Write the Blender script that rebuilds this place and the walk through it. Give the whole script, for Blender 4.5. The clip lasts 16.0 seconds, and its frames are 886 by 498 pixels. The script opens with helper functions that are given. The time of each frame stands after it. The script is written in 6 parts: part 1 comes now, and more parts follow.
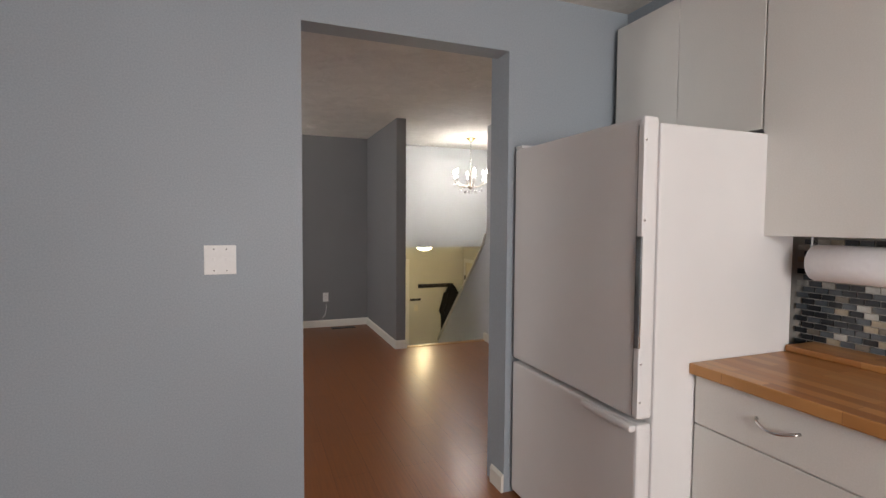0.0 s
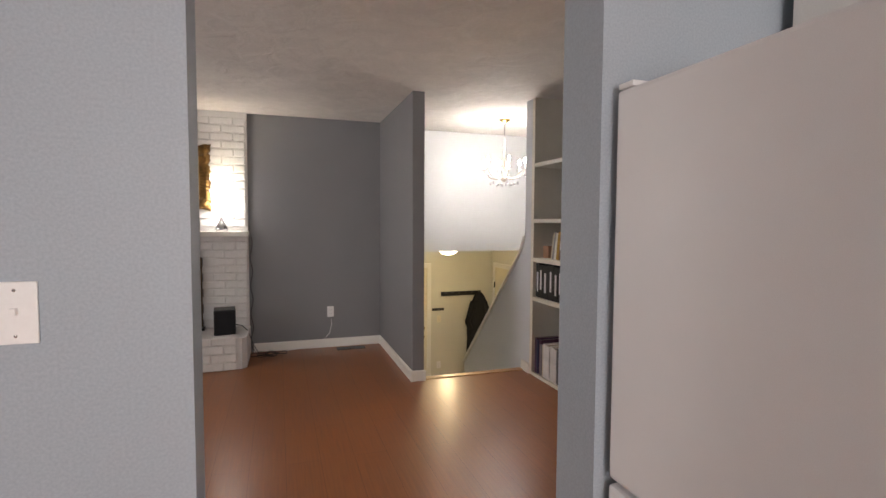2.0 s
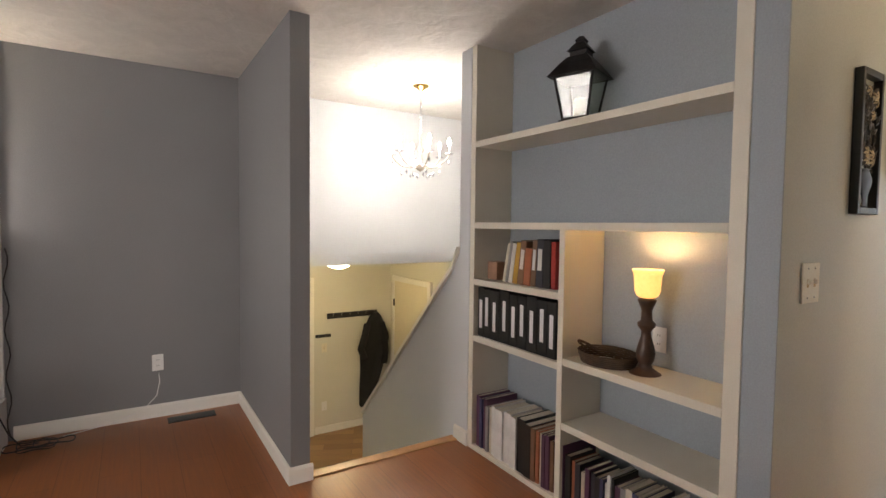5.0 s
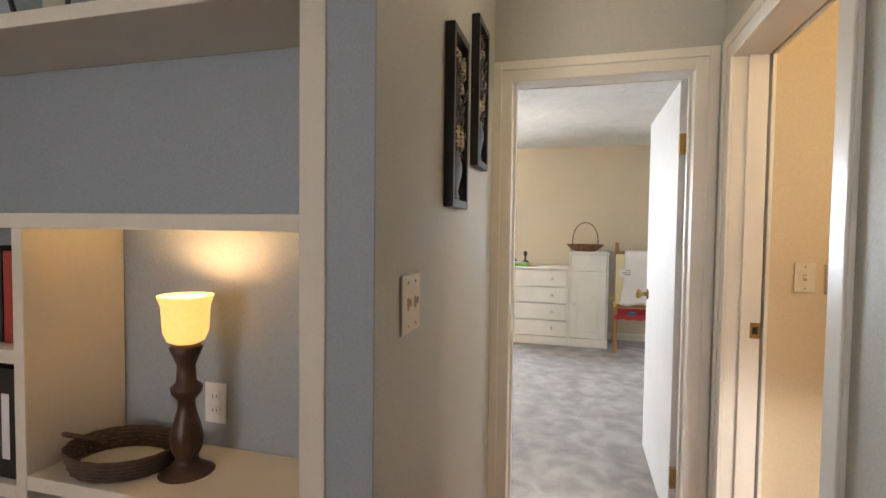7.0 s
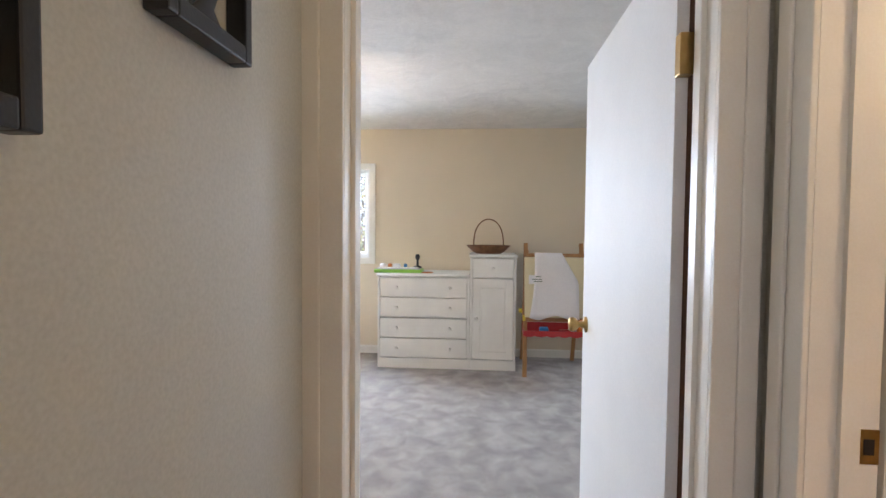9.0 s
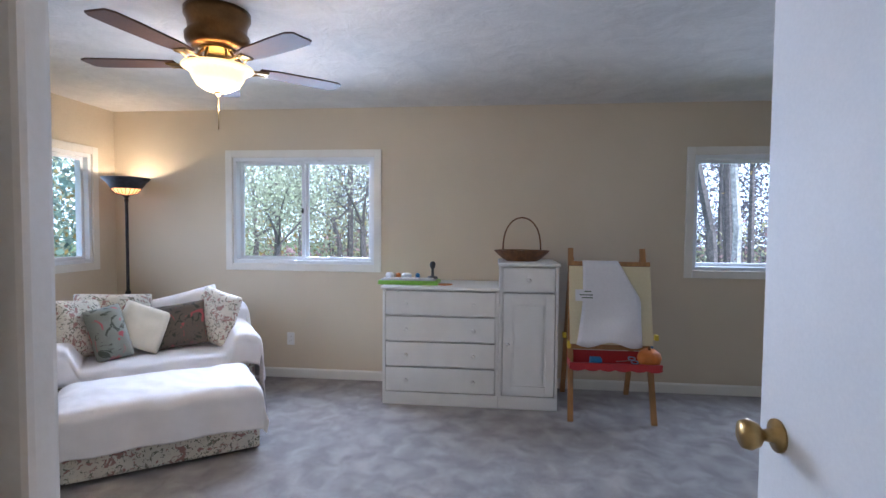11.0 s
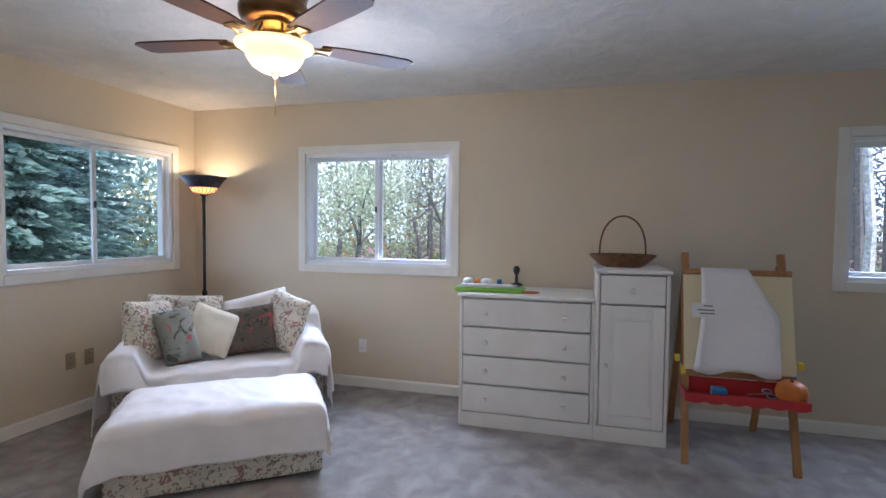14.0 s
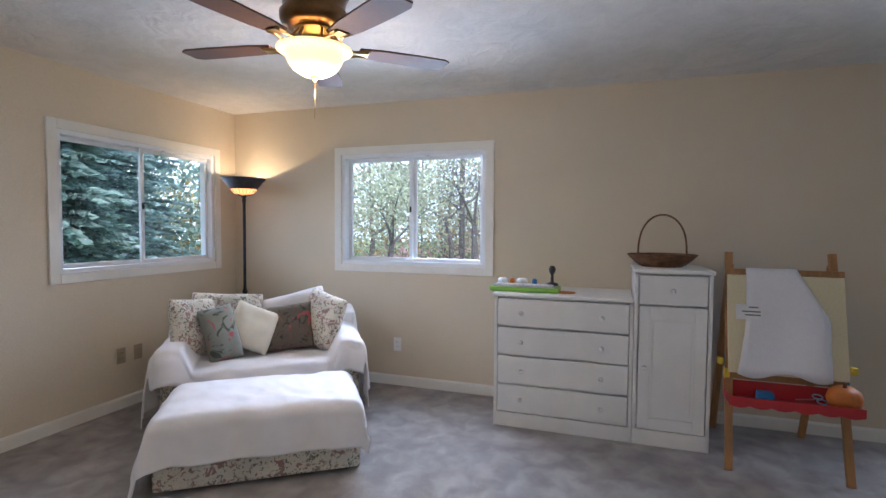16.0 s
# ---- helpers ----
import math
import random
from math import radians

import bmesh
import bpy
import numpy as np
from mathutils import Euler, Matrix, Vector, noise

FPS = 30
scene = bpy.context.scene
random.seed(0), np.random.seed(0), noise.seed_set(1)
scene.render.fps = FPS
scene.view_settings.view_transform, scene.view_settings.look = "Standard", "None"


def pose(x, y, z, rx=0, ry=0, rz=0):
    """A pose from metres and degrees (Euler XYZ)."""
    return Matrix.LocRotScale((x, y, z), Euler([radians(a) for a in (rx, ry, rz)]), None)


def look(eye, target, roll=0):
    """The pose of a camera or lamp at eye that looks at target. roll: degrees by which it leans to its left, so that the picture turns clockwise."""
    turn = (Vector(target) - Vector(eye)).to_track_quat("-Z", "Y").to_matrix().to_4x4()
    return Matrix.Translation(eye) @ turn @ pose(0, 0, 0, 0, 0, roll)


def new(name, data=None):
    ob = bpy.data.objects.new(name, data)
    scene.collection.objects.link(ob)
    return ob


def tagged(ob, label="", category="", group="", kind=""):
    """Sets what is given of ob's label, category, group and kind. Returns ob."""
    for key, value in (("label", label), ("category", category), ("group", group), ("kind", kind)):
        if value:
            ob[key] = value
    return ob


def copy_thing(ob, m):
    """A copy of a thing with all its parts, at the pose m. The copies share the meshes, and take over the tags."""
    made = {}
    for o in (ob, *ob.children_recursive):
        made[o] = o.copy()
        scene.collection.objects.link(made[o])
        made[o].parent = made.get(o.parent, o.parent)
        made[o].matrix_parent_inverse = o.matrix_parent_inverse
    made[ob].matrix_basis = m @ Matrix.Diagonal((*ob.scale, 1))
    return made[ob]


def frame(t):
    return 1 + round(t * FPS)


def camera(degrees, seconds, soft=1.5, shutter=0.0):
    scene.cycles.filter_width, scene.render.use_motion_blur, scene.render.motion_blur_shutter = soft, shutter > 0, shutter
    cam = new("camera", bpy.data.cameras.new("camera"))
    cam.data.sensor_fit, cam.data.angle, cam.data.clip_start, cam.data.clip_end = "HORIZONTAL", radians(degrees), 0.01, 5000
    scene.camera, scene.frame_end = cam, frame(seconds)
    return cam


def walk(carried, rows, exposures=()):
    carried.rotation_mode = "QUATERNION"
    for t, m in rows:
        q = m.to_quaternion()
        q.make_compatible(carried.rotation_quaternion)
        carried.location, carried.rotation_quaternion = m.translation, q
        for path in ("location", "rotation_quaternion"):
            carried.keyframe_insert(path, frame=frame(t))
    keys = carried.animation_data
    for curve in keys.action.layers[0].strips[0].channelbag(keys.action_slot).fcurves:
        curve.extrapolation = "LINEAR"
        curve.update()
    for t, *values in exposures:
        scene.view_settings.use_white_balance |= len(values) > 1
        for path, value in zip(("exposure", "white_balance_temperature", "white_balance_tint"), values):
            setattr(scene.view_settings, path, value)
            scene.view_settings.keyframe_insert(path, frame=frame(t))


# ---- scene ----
cam = camera(83.6, 16.0)
PATH = [
    (0, (-0.2, 0.038, 1.334), (0.523, 1.901, 1.234), 0.4),
    (0.5, (-0.151, 0.242, 1.333), (0.563, 2.107, 1.23), 0.3),
    (1, (-0.046, 0.49, 1.357), (0.641, 2.365, 1.247), 0.3),
    (1.5, (0.066, 0.775, 1.342), (0.718, 2.663, 1.234), 0.3),
    (2, (0.167, 1.07, 1.358), (0.796, 2.965, 1.249), 0.3),
    (2.5, (0.249, 1.384, 1.358), (0.832, 3.294, 1.251), 0.1),
    (3, (0.286, 1.695, 1.340), (0.817, 3.621, 1.248), 0.2),
    (3.2, (0.285, 1.80, 1.341), (0.827, 3.722, 1.244), 0.1),
    (5.3, (0.627, 2.622, 1.367), (1.876, 4.181, 1.279), 0.8),
    (5.5, (0.69, 2.676, 1.356), (2.071, 4.12, 1.275), 0.8),
    (6, (0.9, 2.782, 1.353), (2.541, 3.923, 1.275), 0.8),
    (6.3, (1.023, 2.849, 1.342), (2.783, 3.798, 1.277), 0.5),
    (6.5, (1.127, 2.853, 1.352), (2.944, 3.684, 1.279), 0.6),
    (7, (1.4, 2.908, 1.359), (3.328, 3.436, 1.283), 0.7),
    (7.5, (1.692, 2.908, 1.365), (3.659, 3.265, 1.286), 0.5),
    (8, (1.989, 2.901, 1.371), (3.966, 3.197, 1.292), 0.6),
    (8.5, (2.305, 2.907, 1.372), (4.292, 3.117, 1.293), 0.4),
    (9, (2.639, 2.925, 1.357), (4.633, 3.071, 1.281), 0.5),
    (11.3, (3.761, 3.055, 1.382), (5.744, 3.297, 1.294), 0.5),
    (11.5, (3.835, 3.06, 1.382), (5.815, 3.332, 1.29), 0.6),
    (12, (3.982, 3.1, 1.386), (5.953, 3.423, 1.294), 0.7),
    (12.5, (4.055, 3.128, 1.384), (6.017, 3.505, 1.299), 0.6),
    (13, (4.083, 3.131, 1.385), (6.032, 3.571, 1.299), 0.6),
    (13.5, (4.083, 3.123, 1.383), (6.022, 3.606, 1.296), 0.6),
    (14, (4.08, 3.129, 1.381), (6.008, 3.654, 1.294), 0.6),
    (14.5, (4.077, 3.141, 1.377), (5.991, 3.713, 1.292), 0.5),
    (15, (4.076, 3.145, 1.378), (5.976, 3.76, 1.288), 0.5),
    (15.5, (4.071, 3.144, 1.381), (5.965, 3.781, 1.291), 0.5),
    (16, (4.068, 3.152, 1.383), (5.959, 3.797, 1.292), 0.4),
]
EXPOSURES = [(0, 0.64, 6400, 12), (2.5, 1.17, 6700, 16), (3.2, 1.22, 6900, 14), (6, 1.3, 6700, 14), (7, 1.08, 6700, 14), (8, 1.0, 6400, 16), (9.2, 0.78, 6100, 17), (11.3, 0.03, 5350, 20), (12.5, -0.02, 5400, 20), (16, -0.02, 5650, 20)]
walk(cam, [(t, look(eye, target, roll)) for t, eye, target, roll in PATH], EXPOSURES)

# ---- world, sun, large lights ----
world = bpy.data.worlds.new("world")
scene.world = world
world.use_nodes = True
wn = world.node_tree.nodes
sky = wn.new("ShaderNodeTexSky")
sky.sky_type = "NISHITA"
sky.sun_disc = False
sky.sun_elevation, sky.sun_rotation = radians(49), radians(231)
sky.air_density, sky.dust_density, sky.ozone_density = 1.0, 1.0, 1.0
bg = wn["Background"]
bg.inputs["Strength"].default_value = 0.15
world.node_tree.links.new(sky.outputs[0], bg.inputs[0])


def lamp(name, kind, energy, color, m, size=0.1, size_y=None, angle=None, spread=180):
    d = bpy.data.lights.new(name, kind)
    d.energy, d.color = energy, color
    if kind == "AREA":
        d.size, d.spread = size, radians(spread)
        if size_y:
            d.shape, d.size_y = "RECTANGLE", size_y
    elif kind == "POINT":
        d.shadow_soft_size = size
    elif kind == "SUN":
        d.angle = radians(angle)
    ob = new(name, d)
    ob.matrix_world = m
    return ob


DAY = (0.74, 0.87, 1.0)
SOFT = (1.0, 0.96, 0.91)
WARM = (1.0, 0.72, 0.42)
lamp("sun", "SUN", 5.0, (1.0, 0.95, 0.88), look((-10, -8, 15), (0, 0, 0)), angle=12)
# sky light in the bedroom window openings
lamp("window_light_north", "AREA", 7, DAY, look((7.02, 6.56, 1.53), (6.6, 2, 0.9)), 1.3, 0.9, spread=115)
lamp("window_light_east", "AREA", 37, DAY, look((7.93, 4.77, 1.53), (4, 3.6, 0.5)), 1.25, 0.9, spread=125)
lamp("window_light_east_far", "AREA", 20, DAY, look((7.93, 0.73, 1.53), (5, 1.6, 0.3)), 1.25, 0.9, spread=140)
# two added daylight fills, set at unseen openings made for them
lamp("daylight_fill_kitchen", "AREA", 54, SOFT, look((0.2, -2.2, 1.5), (0.7, 2, 1.1)), 1.6, 1.0)
lamp("daylight_fill_living", "AREA", 13, SOFT, look((-3.5, 4.2, 1.5), (0, 4.25, 1.5)), 1.6, 1.1, spread=105)
# electric lamps
lamp("bulb_fan", "POINT", 25, (1.0, 0.80, 0.52), pose(6.02, 4.43, 2.16), 0.05)
# added lamp under the opaque bowl, for light its glass would let through
lamp("fan_bowl_spill", "POINT", 18, (1.0, 0.80, 0.55), pose(6.02, 4.43, 1.99), 0.10)
lamp("bulb_torchiere", "POINT", 12, (1.0, 0.74, 0.42), pose(7.73, 6.3, 1.715), 0.02)
lamp("bulb_shelf", "POINT", 2.2, (1.0, 0.66, 0.32), pose(2.43, 3.862, 1.15), 0.025)
lamp("bulb_chandelier", "POINT", 18, (1.0, 0.93, 0.84), pose(2.45, 5.9, 1.98), 0.12)
lamp("bulb_mantel_a", "POINT", 5, (1.0, 0.86, 0.68), pose(-1.79, 6.33, 1.60), 0.04)
lamp("bulb_mantel_b", "POINT", 5, (1.0, 0.86, 0.68), pose(-0.36, 6.33, 1.60), 0.04)
lamp("bulb_foyer", "POINT", 11.5, (1.0, 0.80, 0.42), pose(2.29, 7.3, 0.80), 0.08)
lamp("bulb_bath", "POINT", 11.5, (1.0, 0.74, 0.42), pose(2.6, 1.3, 2.1), 0.1)
# added fill without a fixture, to lift the hall walls
lamp("fill_hall", "POINT", 1.3, (1.0, 0.82, 0.55), pose(3.1, 2.85, 2.30), 0.08)

# ---- materials ----


def mat(name, col, rough=0.6, metal=0.0, var=0.06, scale=3.0, bump=0.0, bscale=80.0, fine=0.03, stretch=(1, 1, 1), col2=None):
    m = bpy.data.materials.new(name)
    m.use_nodes = True
    nt = m.node_tree
    n, l = nt.nodes, nt.links
    p = n["Principled BSDF"]
    p.inputs["Roughness"].default_value = rough
    p.inputs["Metallic"].default_value = metal
    tc, mp = n.new("ShaderNodeTexCoord"), n.new("ShaderNodeMapping")
    l.new(tc.outputs["Object"], mp.inputs[0])
    mp.inputs["Scale"].default_value = stretch
    a = n.new("ShaderNodeTexNoise")
    a.inputs["Scale"].default_value, a.inputs["Detail"].default_value = scale, 4
    b = n.new("ShaderNodeTexNoise")
    b.inputs["Scale"].default_value, b.inputs["Detail"].default_value = bscale, 3
    l.new(mp.outputs[0], a.inputs[0])
    l.new(mp.outputs[0], b.inputs[0])
    ramp = n.new("ShaderNodeValToRGB")
    c1 = col2 or [c * (1 - var) for c in col]
    c2 = col if col2 else [min(1, c * (1 + var)) for c in col]
    ramp.color_ramp.elements[0].position, ramp.color_ramp.elements[1].position = 0.35, 0.65
    ramp.color_ramp.elements[0].color, ramp.color_ramp.elements[1].color = (*c1, 1), (*c2, 1)
    l.new(a.outputs["Fac"], ramp.inputs[0])
    mx = n.new("ShaderNodeMix")
    mx.data_type, mx.blend_type = "RGBA", "OVERLAY"
    mx.inputs["Factor"].default_value = min(1.0, fine * 6)
    l.new(ramp.outputs[0], mx.inputs["A"])
    l.new(b.outputs["Fac"], mx.inputs["B"])
    l.new(mx.outputs["Result"], p.inputs["Base Color"])
    rr = n.new("ShaderNodeMapRange")
    rr.inputs["To Min"].default_value, rr.inputs["To Max"].default_value = max(0, rough - 0.07), min(1, rough + 0.07)
    l.new(a.outputs["Fac"], rr.inputs[0])
    l.new(rr.outputs[0], p.inputs["Roughness"])
    if bump:
        bp = n.new("ShaderNodeBump")
        bp.inputs["Strength"].default_value, bp.inputs["Distance"].default_value = bump, 0.004
        l.new(b.outputs["Fac"], bp.inputs["Height"])
        l.new(bp.outputs[0], p.inputs["Normal"])
    return m


def glow(name, col, strength, base=(0.9, 0.85, 0.7)):
    m = mat(name, base, 0.35)
    p = m.node_tree.nodes["Principled BSDF"]
    p.inputs["Emission Color"].default_value = (*col, 1)
    p.inputs["Emission Strength"].default_value = strength
    return m


def glass(name, tint=(1, 1, 1), clear=0.92):
    m = bpy.data.materials.new(name)
    m.use_nodes = True
    n, l = m.node_tree.nodes, m.node_tree.links
    n.remove(n["Principled BSDF"])
    t, g, mx = n.new("ShaderNodeBsdfTransparent"), n.new("ShaderNodeBsdfGlossy"), n.new("ShaderNodeMixShader")
    t.inputs[0].default_value = (*tint, 1)
    g.inputs["Roughness"].default_value = 0.02
    mx.inputs[0].default_value = 1 - clear
    l.new(t.outputs[0], mx.inputs[1])
    l.new(g.outputs[0], mx.inputs[2])
    l.new(mx.outputs[0], n["Material Output"].inputs[0])
    return m


def planks(name, c1, c2, mortar, length, width, rough, turn=0.0, coat=0.0, gap=0.0015, squash=1.0):
    """Boards of uneven tone with grain along their length."""
    m = bpy.data.materials.new(name)
    m.use_nodes = True
    n, l = m.node_tree.nodes, m.node_tree.links
    p = n["Principled BSDF"]
    tc, mp = n.new("ShaderNodeTexCoord"), n.new("ShaderNodeMapping")
    mp.inputs["Rotation"].default_value = (0, 0, radians(turn))
    l.new(tc.outputs["Object"], mp.inputs[0])
    br = n.new("ShaderNodeTexBrick")
    br.inputs["Scale"].default_value = 1.0
    br.inputs["Brick Width"].default_value, br.inputs["Row Height"].default_value = length, width
    br.inputs["Mortar Size"].default_value = gap
    br.inputs["Color1"].default_value, br.inputs["Color2"].default_value = (*c1, 1), (*c2, 1)
    br.inputs["Mortar"].default_value = (*mortar, 1)
    br.offset_frequency, br.offset = 2, 0.37
    l.new(mp.outputs[0], br.inputs[0])
    st = n.new("ShaderNodeMapping")
    st.inputs["Scale"].default_value = (1.2, 28, 1)
    l.new(mp.outputs[0], st.inputs[0])
    g = n.new("ShaderNodeTexNoise")
    g.inputs["Scale"].default_value, g.inputs["Detail"].default_value = 3.0, 5
    l.new(st.outputs[0], g.inputs[0])
    mx = n.new("ShaderNodeMix")
    mx.data_type, mx.blend_type = "RGBA", "OVERLAY"
    mx.inputs["Factor"].default_value = 0.35
    l.new(br.outputs["Color"], mx.inputs["A"])
    l.new(g.outputs["Fac"], mx.inputs["B"])
    l.new(mx.outputs["Result"], p.inputs["Base Color"])
    rr = n.new("ShaderNodeMapRange")
    rr.inputs["To Min"].default_value, rr.inputs["To Max"].default_value = rough - 0.06, rough + 0.1
    l.new(g.outputs["Fac"], rr.inputs[0])
    l.new(rr.outputs[0], p.inputs["Roughness"])
    p.inputs["Coat Weight"].default_value = coat
    p.inputs["Coat Roughness"].default_value = 0.18
    bp = n.new("ShaderNodeBump")
    bp.inputs["Strength"].default_value, bp.inputs["Distance"].default_value = 0.15, 0.001
    l.new(g.outputs["Fac"], bp.inputs["Height"])
    l.new(bp.outputs[0], p.inputs["Normal"])
    return m


def floral(name, ground, petals, leaves, size=9.0):
    """Cloth with scattered blossoms and sprigs."""
    m = mat(name, ground, 0.9, 0, 0.08, 6, 0.25, 300)
    n, l = m.node_tree.nodes, m.node_tree.links
    p = n["Principled BSDF"]
    base = p.inputs["Base Color"].links[0].from_socket
    tc = n.new("ShaderNodeTexCoord")
    last = base
    for col, sc, lo, det in ((leaves, size, 0.56, 3.5), (petals, size * 0.55, 0.575, 2.5)):
        t = n.new("ShaderNodeTexNoise")
        t.inputs["Scale"].default_value, t.inputs["Detail"].default_value = sc, det
        t.inputs["Distortion"].default_value = 1.6
        l.new(tc.outputs["Object"], t.inputs[0])
        r = n.new("ShaderNodeMapRange")
        r.inputs["From Min"].default_value, r.inputs["From Max"].default_value = lo, lo + 0.05
        l.new(t.outputs["Fac"], r.inputs[0])
        mx = n.new("ShaderNodeMix")
        mx.data_type = "RGBA"
        l.new(r.outputs[0], mx.inputs["Factor"])
        l.new(last, mx.inputs["A"])
        mx.inputs["B"].default_value = (*col, 1)
        last = mx.outputs["Result"]
    l.new(last, p.inputs["Base Color"])
    return m


def mottled(m, scale, low, high, amount, dist=0.006, strength=0.4):
    """Adds a coarse relief and patches of tone to a material."""
    n, l = m.node_tree.nodes, m.node_tree.links
    p = n["Principled BSDF"]
    tc = n.new("ShaderNodeTexCoord")
    t = n.new("ShaderNodeTexNoise")
    t.inputs["Scale"].default_value, t.inputs["Detail"].default_value, t.inputs["Distortion"].default_value = scale, 5, 0.8
    l.new(tc.outputs["Object"], t.inputs[0])
    r = n.new("ShaderNodeMapRange")
    r.inputs["From Min"].default_value, r.inputs["From Max"].default_value = 0.35, 0.65
    r.inputs["To Min"].default_value, r.inputs["To Max"].default_value = low, high
    l.new(t.outputs["Fac"], r.inputs[0])
    mx = n.new("ShaderNodeMix")
    mx.data_type, mx.blend_type = "RGBA", "MULTIPLY"
    mx.inputs["Factor"].default_value = amount
    l.new(p.inputs["Base Color"].links[0].from_socket, mx.inputs["A"])
    l.new(r.outputs[0], mx.inputs["B"])
    l.new(mx.outputs["Result"], p.inputs["Base Color"])
    bp = n.new("ShaderNodeBump")
    bp.inputs["Strength"].default_value, bp.inputs["Distance"].default_value = strength, dist
    l.new(t.outputs["Fac"], bp.inputs["Height"])
    if p.inputs["Normal"].links:
        l.new(p.inputs["Normal"].links[0].from_socket, bp.inputs["Normal"])
    l.new(bp.outputs[0], p.inputs["Normal"])
    return m


BLUE = mat("blue_grey_wall_paint", (0.33, 0.37, 0.41), 0.55, 0, 0.03, 1.2, 0.05, 160)
DARK = mat("slate_grey_wall_paint", (0.205, 0.205, 0.215), 0.6, 0, 0.04, 1.2, 0.05, 160)
SAGE = mat("pale_sage_wall_paint", (0.50, 0.51, 0.47), 0.55, 0, 0.03, 1.2, 0.05, 160)
CREAM = mat("cream_wall_paint", (0.66, 0.57, 0.43), 0.6, 0, 0.03, 1.5, 0.1, 160)
TAN = mat("warm_tan_wall_paint", (0.66, 0.56, 0.40), 0.6, 0, 0.03, 1.5, 0.1, 160)
PALE = mat("pale_grey_stairwell_paint", (0.62, 0.64, 0.66), 0.6, 0, 0.03, 1.5, 0.1, 160)
CEIL = mottled(mat("textured_ceiling_paint", (0.70, 0.67, 0.63), 0.8, 0, 0.04, 2, 0.3, 60), 6, 0.88, 1.0, 0.7, 0.02, 0.75)
TRIM = mat("white_gloss_trim_paint", (0.80, 0.78, 0.72), 0.35, 0, 0.03, 4, 0.05, 200)
IVORY = mat("ivory_shelf_paint", (0.72, 0.68, 0.58), 0.4, 0, 0.03, 4, 0.06, 200)
WHITE = mat("white_furniture_paint", (0.80, 0.79, 0.76), 0.4, 0, 0.03, 5, 0.06, 200)
APPL = mat("white_pebbled_appliance_enamel", (0.74, 0.73, 0.73), 0.38, 0, 0.02, 3, 0.15, 500)
CABW = mat("white_cabinet_laminate", (0.72, 0.71, 0.68), 0.35, 0, 0.02, 3, 0.02, 200)
VINYL = mat("white_vinyl_window_frame", (0.82, 0.84, 0.86), 0.3, 0, 0.02, 5, 0.02, 200)
CARPET = mottled(mat("grey_beige_cut_pile_carpet", (0.395, 0.365, 0.345), 0.95, 0, 0.10, 7, 1.0, 420, 0.06), 7.0, 0.70, 1.0, 0.8, 0.012, 0.6)
LAMINATE = planks("reddish_oak_laminate", (0.29, 0.10, 0.028), (0.265, 0.09, 0.025), (0.18, 0.06, 0.018), 1.3, 0.19, 0.34, 90, 0.15)
BUTCHER = planks("oiled_butcher_block", (0.52, 0.26, 0.085), (0.30, 0.115, 0.03), (0.25, 0.11, 0.04), 0.35, 0.045, 0.38, 90, 0.2, 0.0006)
VINYLFLOOR = planks("brown_wood_foyer_floor", (0.30, 0.18, 0.09), (0.20, 0.11, 0.05), (0.1, 0.06, 0.03), 0.9, 0.14, 0.4, 25)
BRICKW = mat("white_painted_brick", (0.74, 0.73, 0.71), 0.6, 0, 0.05, 9, 0.6, 70)
BRASS = mat("antique_brass", (0.42, 0.28, 0.11), 0.32, 1.0, 0.12, 12, 0.05, 90)
FPB = mat("dark_antique_brass_surround", (0.10, 0.07, 0.035), 0.3, 1.0, 0.15, 8)
GOLD = mat("aged_gilt_plaster", (0.19, 0.105, 0.032), 0.38, 0.85, 0.35, 14, 0.3, 70)
PALEM = mat("pale_champagne_metal", (0.48, 0.44, 0.38), 0.35, 0.6, 0.1, 12)
CHROME = mat("brushed_nickel", (0.62, 0.62, 0.62), 0.22, 1.0, 0.05, 9)
BLACK = mat("satin_black_plastic", (0.012, 0.012, 0.013), 0.4, 0, 0.1, 6, 0.1, 200)
IRON = mat("dark_bronze_lantern_metal", (0.035, 0.033, 0.034), 0.42, 0.7, 0.3, 15, 0.2, 90)
CLOTHK = mat("black_wool_cloth", (0.010, 0.010, 0.012), 0.95, 0, 0.2, 14, 0.5, 300)
BROWNWOOD = mat("dark_walnut_fan_blade", (0.085, 0.036, 0.016), 0.6, 0, 0.25, 4, 0.1, 90, 0.05, (1, 1, 1))
BROWNWOOD.node_tree.nodes["Principled BSDF"].inputs["Specular IOR Level"].default_value = 0.2
TURNED = mat("dark_brown_turned_wood", (0.055, 0.025, 0.013), 0.4, 0, 0.3, 20, 0.15, 90)
WICKER = mat("brown_wicker", (0.17, 0.075, 0.028), 0.6, 0, 0.35, 30, 0.8, 120)
DWICK = mat("dark_wicker", (0.07, 0.04, 0.022), 0.65, 0, 0.35, 30, 0.8, 120)
PINE = mat("varnished_pine", (0.34, 0.17, 0.06), 0.45, 0, 0.15, 5, 0.1, 60, 0.05, (8, 8, 1))
SHEET = mat("white_cotton_throw", (0.80, 0.77, 0.76), 0.9, 0, 0.03, 8, 0.4, 350)
FLORAL = floral("cream_floral_upholstery", (0.66, 0.62, 0.52), (0.36, 0.21, 0.18), (0.20, 0.20, 0.15), 34)
FLORALG = floral("sage_rose_print_cotton", (0.24, 0.25, 0.21), (0.42, 0.10, 0.11), (0.08, 0.09, 0.065), 10)
